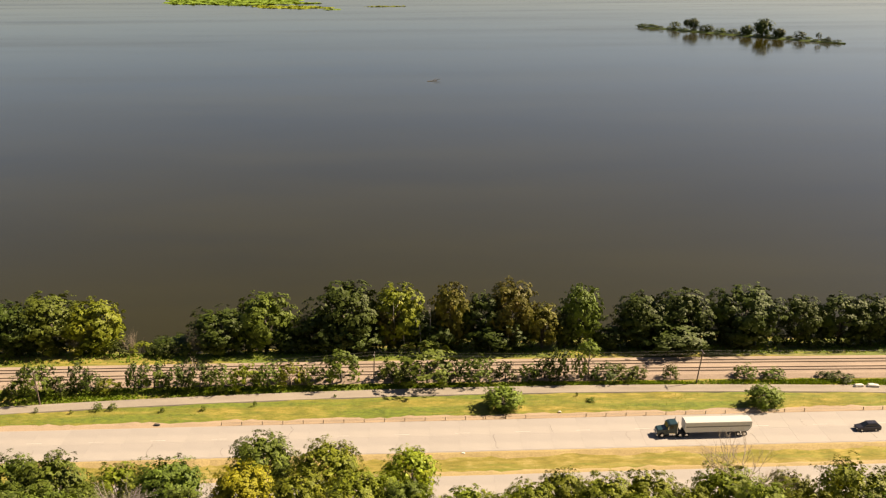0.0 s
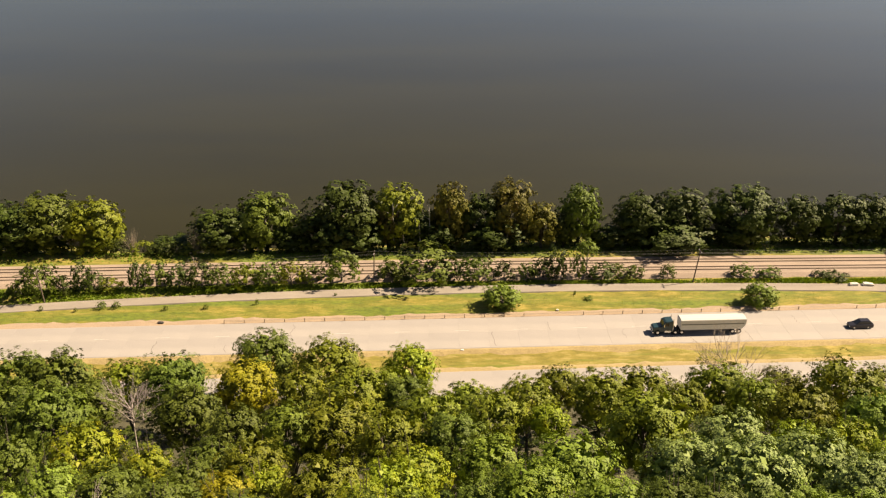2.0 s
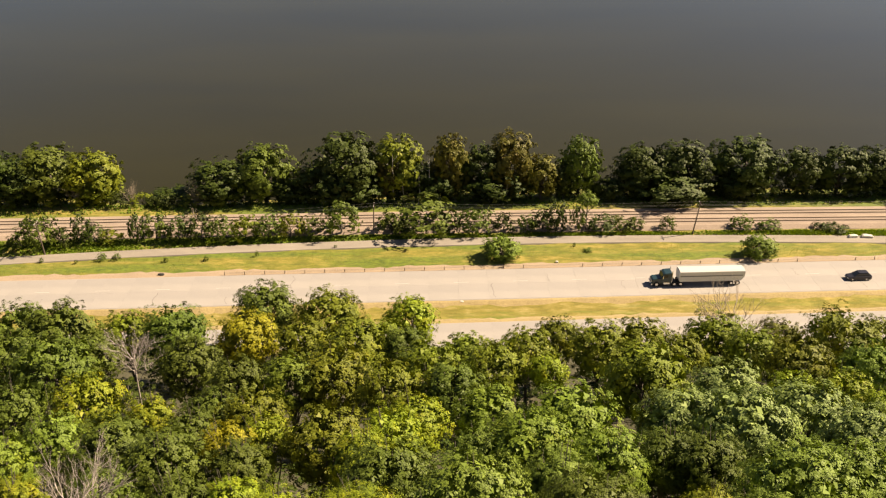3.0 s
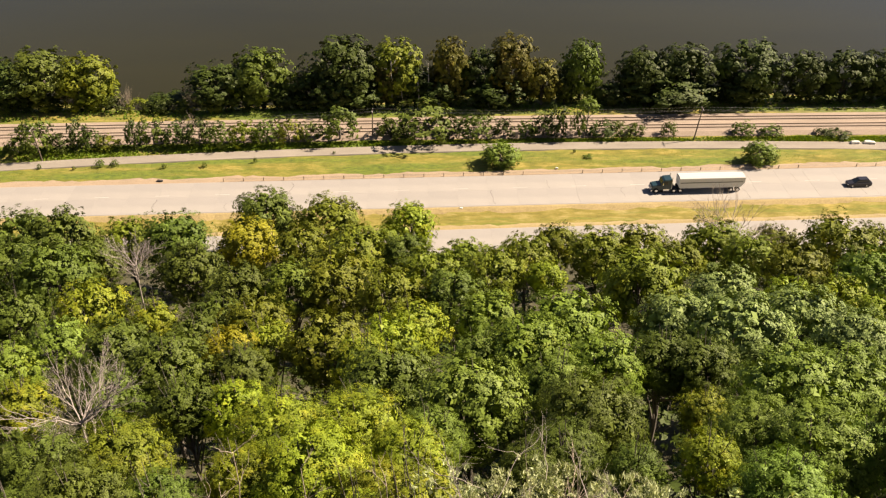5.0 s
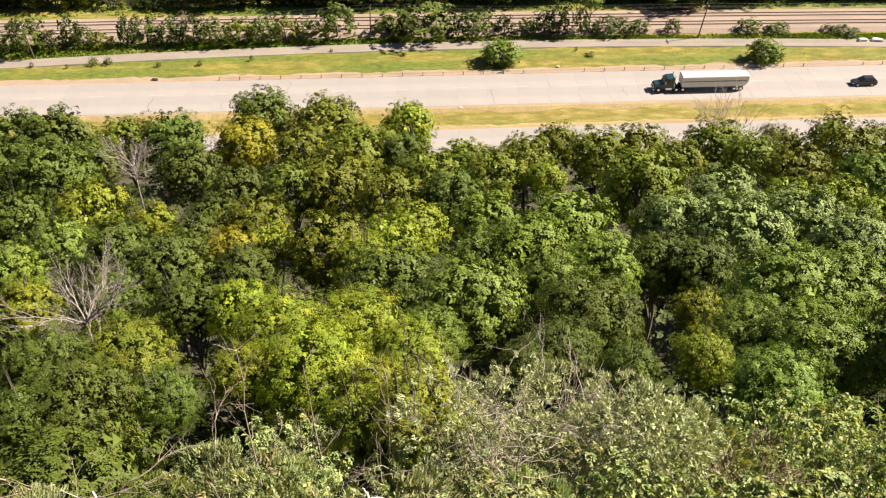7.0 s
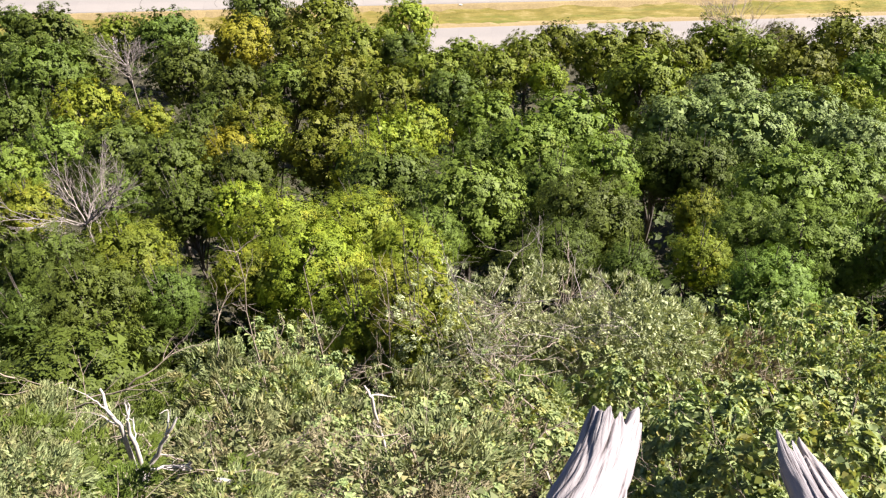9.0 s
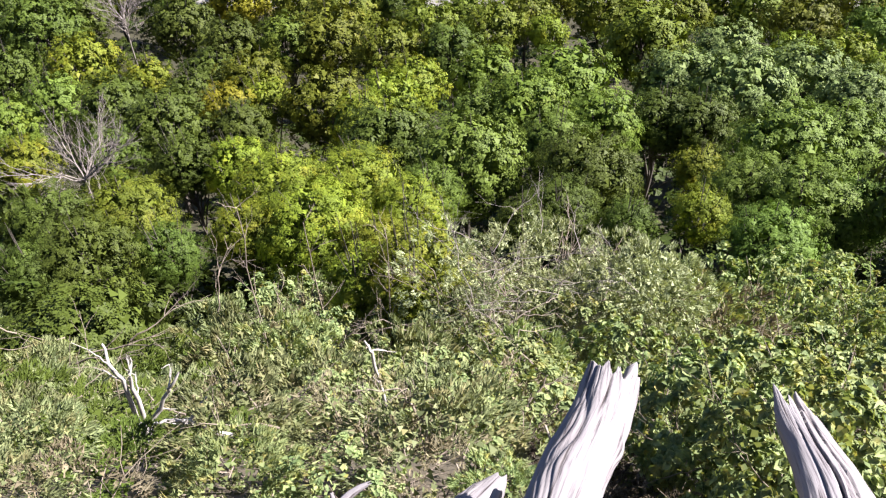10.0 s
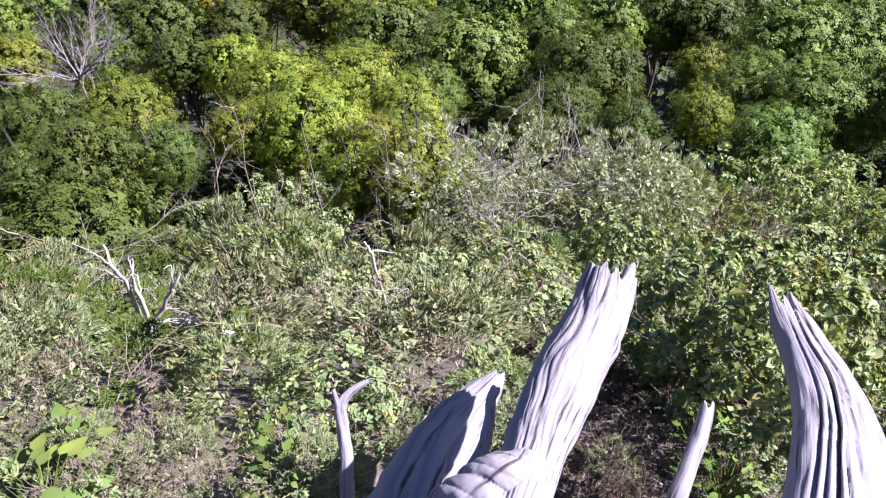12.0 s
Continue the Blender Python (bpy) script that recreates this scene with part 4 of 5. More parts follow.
# ---- bleached dead wood below the camera ----
snag = thing("fallen_tree", pose(0.2, 1.0, float(height(0.2, 1.0))), "sun-bleached white fallen tree with broken limbs", "dead tree")
into = snag.matrix_basis.inverted()


def limb(name, parent, base, *args, label="", **kw):
    ob = part(name, limb_mesh(name, rng, *args, **kw), DEAD, parent, label)
    ob.matrix_basis = base
    return ob


limb("limb", snag, into, [(0.742, 2.161, 91.717), (0.679, 1.929, 91.787), (0.553, 1.688, 91.849), (0.425, 1.44, 91.922), (0.327, 1.208, 92.019), (0.264, 1.013, 92.144), (0.19, 0.82, 92.2), (0.10, 0.5, 91.85), (0.02, 0.15, 91.2), (-0.02, -0.2, 90.5)],
     [0.120, 0.116, 0.122, 0.123, 0.113, 0.108, 0.125, 0.16, 0.18, 0.19], jag=0.055, deep=0.045, lumps=0.20, wander=1.2, turns=34, fissure=[(0.85, 0.10, 0.45, 0.14, 0.16), (1.25, 0.02, 0.16, 0.16, 0.07), (1.7, 0.2, 0.5, 0.10, 0.05)], bumps=[(2.75, 0.155, 0.16, 0.20)],
     prongs=((0.5, 0.6, 0.5), (1.3, 0.55, 0.14), (1.75, 0.4, 0.12), (2.45, 1.0, 0.22), (3.0, 0.8, 0.25), (5.0, 0.4, 1.2)))
limb("limb", snag, into, [(0.288, 2.056, 90.893), (0.21, 1.911, 90.987), (0.075, 1.732, 91.067), (-0.033, 1.54, 91.15), (-0.106, 1.337, 91.236), (-0.171, 1.137, 91.272), (-0.27, 0.85, 90.8), (-0.3, 0.45, 90.1)],
     [0.029, 0.083, 0.123, 0.153, 0.174, 0.187, 0.187, 0.187], jag=0.03, deep=0.05, lumps=0.22, flatten=0.6, lean=-8, wander=1.2, turns=24,
     fissure=[(1.75, 0.12, 0.8, 0.22, 0.16), (1.2, 0.06, 0.7, 0.14, 0.07), (2.5, 0.10, 0.6, 0.12, 0.07)])
limb("splinter", snag, into, [(0.215, 1.63, 91.58), (0.19, 1.56, 91.64), (0.177, 1.425, 91.74), (0.146, 1.269, 91.84), (0.096, 1.131, 91.92)], [0.022, 0.020, 0.021, 0.026, 0.038], rows=60, cols=40, jag=0.03, deep=0.05, turns=8)
limb("burl", snag, into, [(0.285, 1.13, 92.13), (0.265, 1.061, 92.14), (0.215, 1.014, 92.14), (0.149, 0.961, 92.13), (0.06, 0.88, 92.10), (-0.05, 0.8, 91.98)], [0.05, 0.098, 0.125, 0.140, 0.155, 0.16], rows=140, cols=120, jag=0.02, deep=0.0, lumps=0.06, rings=15.0, wander=0.9)
log = thing("broken_log", pose(1.4, 1.0, float(height(1.4, 1.0))), "silver-white split log with long dark cracks", "log")
limb("wood", log, log.matrix_basis.inverted(), [(1.508, 2.127, 91.581), (1.493, 1.921, 91.648), (1.503, 1.712, 91.732), (1.503, 1.494, 91.816), (1.469, 1.291, 91.898), (1.407, 1.085, 91.975), (1.327, 0.902, 92.059), (1.2, 0.6, 92.0), (1.2, 0.25, 91.4), (1.2, -0.1, 90.5)],
     [0.079, 0.114, 0.136, 0.166, 0.197, 0.23, 0.252, 0.25, 0.26, 0.26], jag=0.09, deep=0.05, lumps=0.12, turns=24, flatten=0.62, lean=28, wander=1.3,
     fissure=[(0.90, 0.0, 0.5, 0.50, 0.045), (0.40, 0.08, 0.5, 0.09, 0.05), (1.35, 0.03, 0.4, 0.16, 0.05), (1.1, 0.2, 0.6, 0.10, 0.04), (0.65, 0.25, 0.62, 0.10, 0.04), (0.3, 0.17, 0.27, 0.10, 0.14)],
     prongs=((0.4, 1.0, 0.35), (1.0, 0.6, 0.22), (1.6, 0.75, 0.22), (2.5, 0.3, 0.4), (5.0, 0.2, 1.0)))
stub = thing("broken_branch", pose(0.9, 1.1, float(height(0.9, 1.1))), "small white broken branch standing in the brush", "branch", "white branches")
limb("wood", stub, stub.matrix_basis.inverted(), [(1.01, 1.45, 91.86), (0.97, 1.33, 91.84), (0.88, 1.16, 91.85), (0.82, 1.04, 91.84), (0.74, 0.9, 91.4), (0.7, 0.85, 90.7)],
     [0.028, 0.033, 0.034, 0.037, 0.037, 0.037], rows=60, cols=36, jag=0.03, turns=7, lumps=0.3)
stick = thing("broken_branch", pose(-0.45, 1.3, float(height(-0.45, 1.3))), "forked white dead branch standing in the brush", "branch", "white branches")
limb("wood", stick, stick.matrix_basis.inverted(), [(-0.33, 1.85, 91.24), (-0.42, 1.81, 91.23), (-0.49, 1.74, 91.21), (-0.47, 1.63, 91.16), (-0.45, 1.49, 91.10), (-0.45, 1.35, 90.95), (-0.45, 1.3, 90.6)],
     [0.008, 0.018, 0.027, 0.03, 0.03, 0.032, 0.034], rows=60, cols=28, jag=0.03, turns=6, lumps=0.35)
limb("fork", stick, stick.matrix_basis.inverted(), [(-0.515, 1.79, 91.27), (-0.49, 1.72, 91.20), (-0.475, 1.64, 91.16)], [0.008, 0.018, 0.022], rows=24, cols=16, jag=0.05, turns=5)

BRANCH_RUNS = [
    [(-2.51, 3.73, 89.63), (-2.45, 3.64, 89.54), (-2.41, 3.61, 89.38), (-2.40, 3.51, 88.75)],
    [(-2.32, 3.71, 89.53), (-2.34, 3.60, 89.35), (-2.35, 3.50, 88.75)],
    [(-1.92, 3.54, 89.55), (-2.05, 3.48, 89.37), (-2.30, 3.39, 88.85)],
    [(-1.70, 3.39, 89.51), (-1.95, 3.30, 89.15), (-2.2, 3.3, 88.85)],
    [(-2.17, 3.20, 89.42), (-1.90, 3.27, 89.36), (-1.6, 3.3, 89.05)],
    [(-0.71, 4.57, 88.48), (-0.64, 4.46, 88.40), (-0.52, 4.37, 87.15)],
]
for pts in BRANCH_RUNS:
    foot = pts[-1]
    b = thing("dead_branch", pose(*foot), "bleached dead branch caught in the brush", "branch", "white branches")
    p = np.asarray(pts) - np.asarray(foot)
    t = np.linspace(0, 1, 10)
    path = np.stack([np.interp(t, np.linspace(0, 1, len(p)), p[:, i]) for i in range(3)], 1) + rng.normal(0, 0.008, (10, 3))
    V, Q = tubes([(path, np.linspace(0.008, 0.022, 10))], 8)
    part("wood", mesh_of("wood", V, Q, PALE, True), PALE, b)
    for k in (3, 6):
        for q in branching(rng, path[k], path[k - 1] - path[k] + rng.normal(0, 0.1, 3), 0.18, 0.007, 1, 0.6, 2):
            V, Q = tubes([q], 6)
            part("twig", mesh_of("twig", V, Q, PALE, True), PALE, b)

# ---- things on the river flat: road, railway, poles, vehicles ----
PAINT = m_plain("road_paint", (0.346, 0.331, 0.302), 0.7)
TAR = m_plain("crack_filler", (0.072, 0.065, 0.058), 0.8)
GALV = m_plain("galvanised_steel", (0.245, 0.245, 0.238), 0.5, 0.8)
POLE = m_plain("pole_wood", (0.079, 0.061, 0.047), 0.9, var=0.3)
GLASS_DARK = m_plain("tinted_glass", (0.014, 0.018, 0.022), 0.08, var=0.05)
RUBBER = m_plain("rubber", (0.018, 0.018, 0.019), 0.85)
CHROME = m_plain("chrome", (0.6, 0.6, 0.6), 0.2, 1.0, 0.05)
TRUCK = m_plain("truck_teal", (0.011, 0.032, 0.040), 0.3, var=0.1)
ALU = m_plain("trailer_white", (0.56, 0.57, 0.56), 0.45, var=0.06)
TARP = m_plain("tarpaulin_white", (0.360, 0.360, 0.346), 0.7, var=0.06)
STRIPE = m_plain("trailer_grey", (0.115, 0.122, 0.122), 0.5)
CARPAINT = m_plain("car_dark", (0.025, 0.025, 0.032), 0.25, 0.3, 0.05)
LAMP_RED, LAMP_WHITE = m_plain("lamp_red", (0.288, 0.014, 0.014), 0.2), m_plain("lamp_clear", (0.7, 0.7, 0.7), 0.15)
LIME = m_plain("white_stone", (0.446, 0.432, 0.403), 0.9, var=0.15)


def flat_path(pts, wide, z):
    """A thin flat strip along points."""
    p = np.asarray(pts, float)
    d = np.gradient(p, axis=0)
    d /= np.linalg.norm(d, axis=1)[:, None]
    n = np.stack([-d[:, 1], d[:, 0]], 1) * wide / 2
    a, b = p + n, p - n
    V = [(x, y, z) for x, y in a] + [(x, y, z) for x, y in b] + [(x, y, z - 0.01) for x, y in a] + [(x, y, z - 0.01) for x, y in b]
    k = len(p)
    Q = [(i, i + 1, k + i + 1, k + i) for i in range(k - 1)] + [(2 * k + i, 2 * k + i + 1, i + 1, i) for i in range(k - 1)] + [(k + i, k + i + 1, 3 * k + i + 1, 3 * k + i) for i in range(k - 1)]
    return V, Q


# painted lane dashes and edge lines
for x in np.arange(-132, 132, 12.2):
    for road, n in ((road_1, 1), (road_2, 2)):
        V, Q = flat_path([(x + t, float(road_mid(x + t, n)) + (0.9 if n == 1 else -0.9)) for t in (0, 1.5, 3.0)], 0.14, 4.134)
        part("lane_dash", mesh_of("lane_dash", V, Q, PAINT), PAINT, road)
# dark sealed cracks across the slabs
for x0, off, n in ((-57.5, -5.6, 9), (-80.5, -5.8, 7), (-97, -5.6, 6), (-31, 0.2, 8), (-10, -5.6, 6), (10.5, -5.4, 9), (-43, -5.5, 5), (37, -3.8, 7), (22, 0.4, 6), (62, -5.7, 8), (86, -5.2, 7), (74, 0.5, 6)):
    pts, x, y = [], x0, off
    for i in range(n):
        pts.append((x, float(road_mid(x, 1)) + y))
        x, y = x + rng.normal(0.02 + 0.1 * (x0 > 0) * -1, 0.22), y + rng.uniform(0.45, 0.85)
    V, Q = flat_path(pts, rng.uniform(0.03, 0.07), 4.132)
    part("sealed_crack", mesh_of("sealed_crack", V, Q, TAR), TAR, road_1)


# rails and ties
TRACK_X = np.arange(-160, 161, 4.0)
for n in (1, 2):
    tr = tagged(new("railway_track"), "rusty railway track on wooden ties", "railway", kind="structure")
    for off in (-0.7525, 0.7525):
        prof = [(-0.07, 0), (-0.012, 0.03), (-0.012, 0.12), (-0.037, 0.13), (-0.037, 0.17), (0.037, 0.17), (0.037, 0.13), (0.012, 0.12), (0.012, 0.03), (0.07, 0)]
        V, Q, k = [], [], len(prof)
        for x in TRACK_X:
            V += [(x, float(track_mid(x, n)) + off + a, 4.52 + b) for a, b in prof]
        for i in range(len(TRACK_X) - 1):
            Q += [(i * k + j, (i + 1) * k + j, (i + 1) * k + j + 1, i * k + j + 1) for j in range(k - 1)]
        part("rail", mesh_of("rail", V, Q, RUST), RUST, tr)
    bm = bmesh.new()
    V, Q = [], []
    for x in np.arange(-158, 158, 0.55):
        y, b = float(track_mid(x, n)), len(V)
        V += [(x + dx, y + dy, z) for z in (4.40, 4.525) for dx, dy in ((-0.12, -1.3), (0.12, -1.3), (0.12, 1.3), (-0.12, 1.3))]
        Q += [(b + 4, b + 5, b + 6, b + 7), (b, b + 1, b + 5, b + 4), (b + 1, b + 2, b + 6, b + 5), (b + 2, b + 3, b + 7, b + 6), (b + 3, b, b + 4, b + 7)]
    bm.free()
    tagged(part("ties", mesh_of("ties", V, Q, TIE), TIE, tr), kind="stuff")

# cable barrier along the far road edge
barrier = thing("cable_barrier", pose(30, float(road_mid(30, 1)) + 6.5, 4.0), "low cable barrier with short steel posts at the road edge", "barrier")
bi = barrier.matrix_basis.inverted()
bm = bmesh.new()
box(bm, -0.06, 0.06, -0.05, 0.05, -0.3, 0.78, 0.015)
post_mesh = bpy.data.meshes.new("post")
bm.to_mesh(post_mesh)
bm.free()
post_mesh.materials.append(POLE)
for x in np.arange(-46, 112, 4.2):
    if -20 < x % 60 - 38 < -12 and x > 20:
        continue
    part("post", post_mesh, POLE, barrier, at=bi @ pose(x, float(road_mid(x, 1)) + 6.5, 4.05, rng.normal(0, 3), rng.normal(0, 3), 0))
for z in (4.45, 4.62, 4.76):
    V, Q = tubes([([(x, float(road_mid(x, 1)) + 6.44, z) for x in np.arange(-46, 112, 4.2)], [0.012] * len(np.arange(-46, 112, 4.2)))], 5)
    part("cable", mesh_of("cable", V, Q, GALV, True), GALV, barrier, at=bi)


# utility poles and wires
def utility_pole(x, y, h, lean, word):
    z = 3.9
    p = thing("utility_pole", pose(x, y, z, 0, lean, 0), f"weathered brown wooden utility pole {word}", "utility pole", "utility poles")
    V, Q = tubes([(np.stack([np.zeros(8), np.zeros(8), np.linspace(-0.5, h, 8)], 1), np.linspace(0.16, 0.11, 8))], 10)
    part("pole", mesh_of("pole", V, Q, POLE, True), POLE, p)
    bm = bmesh.new()
    box(bm, -0.06, 0.06, -1.1, 1.1, h - 0.55, h - 0.42, 0.01)
    arm = part("crossarm", bm, POLE, p)
    for k in (-0.95, -0.4, 0.4, 0.95):
        bm = bmesh.new()
        bmesh.ops.create_cone(bm, cap_ends=True, segments=10, radius1=0.06, radius2=0.035, depth=0.16, matrix=Matrix.Translation((0, k, h - 0.34)))
        part("insulator", bm, LAMP_WHITE, arm)
    return p


utility_pole(-87.7, 173.2, 8.2, -3.0, "beside the trail")
utility_pole(-16.0, 183.4, 7.2, 2.5, "among railway bushes")
utility_pole(56.8, 180.9, 8.2, 6.5, "leaning over the grass")
utility_pole(131.0, 181.5, 8.2, 1.0, "beside the railway")
for a, b in (((-160, 172.8, 11.4), (-87.9, 173.2, 11.6)), ((-87.9, 173.2, 11.6), (-15.7, 183.4, 10.7)), ((-15.7, 183.4, 10.7), (57.7, 180.9, 11.6)), ((57.7, 180.9, 11.6), (131.1, 181.5, 11.7))):
    for off in (-0.95, -0.4, 0.95):
        t = np.linspace(0, 1, 17)[:, None]
        p = np.asarray(a) * (1 - t) + np.asarray(b) * t + np.array([0, off, 0])
        p[:, 2] -= 4 * 0.55 * (t * (1 - t))[:, 0]
        V, Q = tubes([(p - p[0], np.full(17, 0.014))], 4)
        w = new("overhead_wire", mesh_of("overhead_wire", V, Q, GALV, True))
        w.location = Vector(p[0])
        tagged(w, "thin sagging overhead wire between poles", "wire", "overhead wires")


# vehicles
def wheel(parent, x, y, z, r, w):
    bm = bmesh.new()
    bmesh.ops.create_cone(bm, cap_ends=True, segments=20, radius1=r, radius2=r, depth=w, matrix=Matrix.Translation((x, y, z)) @ pose(0, 0, 0, 90))
    bmesh.ops.bevel(bm, geom=[e for e in bm.edges if len({round(v.co.y, 3) for v in e.verts}) == 1], offset=0.04, segments=2, affect="EDGES")
    t = part("wheel", bm, RUBBER, parent)
    bm = bmesh.new()
    bmesh.ops.create_cone(bm, cap_ends=True, segments=16, radius1=r * 0.55, radius2=r * 0.5, depth=w + 0.03, matrix=Matrix.Translation((x, y, z)) @ pose(0, 0, 0, 90))
    part("rim", bm, CHROME, t)


def loft(sections):
    """A body through cross-sections [(x, [(y, z), ...])], capped."""
    bm = bmesh.new()
    rings = [[bm.verts.new((x, y, z)) for y, z in ring] for x, ring in sections]
    for a, b in zip(rings, rings[1:]):
        for i in range(len(a)):
            bm.faces.new((a[i], a[(i + 1) % len(a)], b[(i + 1) % len(a)], b[i]))
    bm.faces.new(rings[0][::-1])
    bm.faces.new(rings[-1])
    bmesh.ops.recalc_face_normals(bm, faces=bm.faces)
    return bm


def hood_ring(w, z0, z1, r=0.12):
    return [(-w, z0), (-w, z1 - r), (-w + r, z1), (w - r, z1), (w, z1 - r), (w, z0)]


lorry_x, lorry_turn = 42.3, math.degrees(math.atan(0.0335))
lorry = thing("lorry", pose(lorry_x, float(road_mid(lorry_x, 1)) - 1.75, 4.122, 0, 0, lorry_turn), "articulated lorry with teal cab and white grain trailer on the road", "lorry")
# cab, nose towards -x
part("bonnet", loft([(0.0, hood_ring(0.85, 0.75, 1.45)), (0.25, hood_ring(0.95, 0.6, 1.65)), (1.9, hood_ring(1.0, 0.6, 1.85))]), TRUCK, lorry)
cab = part("cab", loft([(1.9, hood_ring(1.1, 0.7, 1.95)), (2.25, hood_ring(1.12, 0.7, 2.75)), (2.6, hood_ring(1.12, 0.7, 2.95)), (4.0, hood_ring(1.15, 0.7, 3.05))]), TRUCK, lorry)
part("windscreen", loft([(1.93, [(-0.95, 1.95), (-0.9, 2.05), (0.9, 2.05), (0.95, 1.95)]), (2.22, [(-0.95, 2.68), (-0.9, 2.74), (0.9, 2.74), (0.95, 2.68)])]), GLASS_DARK, cab)
for s in (-1, 1):
    bm = bmesh.new()
    box(bm, 2.45, 3.2, s * 1.12, s * 1.165, 1.95, 2.6, 0.01)
    part("side_window", bm, GLASS_DARK, cab)
    bm = bmesh.new()
    box(bm, 2.1, 2.25, s * 1.25, s * 1.45, 1.9, 2.5, 0.03)
    part("mirror", bm, CHROME, cab)
    V, Q = tubes([([(4.1, s * 1.0, 0.8), (4.1, s * 1.0, 2.2), (4.1, s * 1.0, 3.4)], [0.08, 0.08, 0.08])], 10)
    part("exhaust_pipe", mesh_of("exhaust_pipe", V, Q, CHROME, True), CHROME, lorry)
    bm = bmesh.new()
    box(bm, -0.04, 0.1, s * 0.55, s * 0.85, 0.95, 1.2, 0.03)
    part("headlight", bm, LAMP_WHITE, lorry)
    bm = bmesh.new()
    box(bm, 2.4, 3.7, s * 0.85, s * 1.15, 0.4, 0.95, 0.1)
    part("fuel_tank", bm, CHROME, lorry)
bm = bmesh.new()
box(bm, -0.12, 0.12, -1.15, 1.15, 0.4, 0.75, 0.06)
part("bumper", bm, CHROME, lorry)
bm = bmesh.new()
box(bm, 0.2, 6.2, -0.45, 0.45, 0.55, 0.85, 0.03)
part("chassis", bm, RUBBER, lorry)
# trailer
trailer = part("trailer", loft([(5.5, hood_ring(1.28, 1.35, 3.15, 0.05)), (5.7, hood_ring(1.28, 1.1, 3.2, 0.05)), (18.2, hood_ring(1.28, 1.1, 3.2, 0.05)), (18.9, hood_ring(1.28, 2.1, 3.15, 0.05))]), ALU, lorry)
part("tarpaulin", loft([(x, [(-1.3, 3.14), (-1.24, 3.26), (-0.6, 3.42), (0.6, 3.42), (1.24, 3.26), (1.3, 3.14)]) for x in (5.55, 18.85)]), TARP, trailer, "white roll tarpaulin cover")
for s in (-1, 1):
    bm = bmesh.new()
    box(bm, 5.7, 18.5, s * 1.28, s * 1.295, 2.2, 2.42, 0.005)
    part("side_stripe", bm, STRIPE, trailer)
# hoppers take the dark stripe colour to paint the shade under the trailer
for x0 in (6.6, 12.4):
    part("hopper", loft([(x0, [(-1.2, 1.08), (1.2, 1.08), (1.2, 1.12), (-1.2, 1.12)]), (x0 + 1.8, [(-0.5, 0.5), (0.5, 0.5), (1.2, 1.12), (-1.2, 1.12)]), (x0 + 2.6, [(-0.5, 0.5), (0.5, 0.5), (1.2, 1.12), (-1.2, 1.12)]),
                         (x0 + 4.4, [(-1.2, 1.08), (1.2, 1.08), (1.2, 1.12), (-1.2, 1.12)])]), STRIPE, trailer)
for s in (-1, 1):
    wheel(lorry, 1.0, s * 1.0, 0.52, 0.52, 0.32)
    for x in (4.6, 5.9, 16.3, 17.6):
        wheel(lorry, x, s * 0.98, 0.52, 0.52, 0.58)
    bm = bmesh.new()
    box(bm, 18.2, 18.34, s * 0.8, s * 1.1, 1.12, 1.24, 0.01)
    part("tail_light", bm, LAMP_RED, trailer)

car_x = 83.0
car = thing("car", pose(car_x, float(road_mid(car_x, 1)) - 1.6, 4.122, 0, 0, lorry_turn), "dark grey estate car on the concrete road", "car")
part("body", loft([(0.0, hood_ring(0.75, 0.35, 0.68)), (0.15, hood_ring(0.88, 0.25, 0.78)), (1.2, hood_ring(0.92, 0.22, 0.98)), (1.5, hood_ring(0.93, 0.22, 1.02)), (4.7, hood_ring(0.93, 0.22, 1.05)), (4.95, hood_ring(0.85, 0.35, 0.98))]), CARPAINT, car)
part("cabin", loft([(1.25, hood_ring(0.78, 0.95, 1.0, 0.02)), (2.1, hood_ring(0.70, 0.95, 1.58)), (2.5, hood_ring(0.70, 0.95, 1.64)), (4.2, hood_ring(0.70, 0.95, 1.64)), (4.85, hood_ring(0.76, 0.95, 1.1))]), GLASS_DARK, car, "dark tinted glass cabin")
bm = bmesh.new()
box(bm, 2.2, 4.15, -0.66, 0.66, 1.62, 1.68, 0.02)
part("roof", bm, CARPAINT, car)
for s in (-1, 1):
    for x in (0.95, 3.85):
        wheel(car, x, s * 0.82, 0.33, 0.33, 0.22)
    bm = bmesh.new()
    box(bm, -0.03, 0.1, s * 0.5, s * 0.78, 0.55, 0.68, 0.02)
    part("headlight", bm, LAMP_WHITE, car)
    bm = bmesh.new()
    box(bm, 4.86, 4.97, s * 0.6, s * 0.84, 0.7, 0.9, 0.02)
    part("tail_light", bm, LAMP_RED, car)
    bm = bmesh.new()
    box(bm, 1.75, 1.9, s * 0.92, s * 1.06, 0.98, 1.12, 0.03)
    part("mirror", bm, CARPAINT, car)


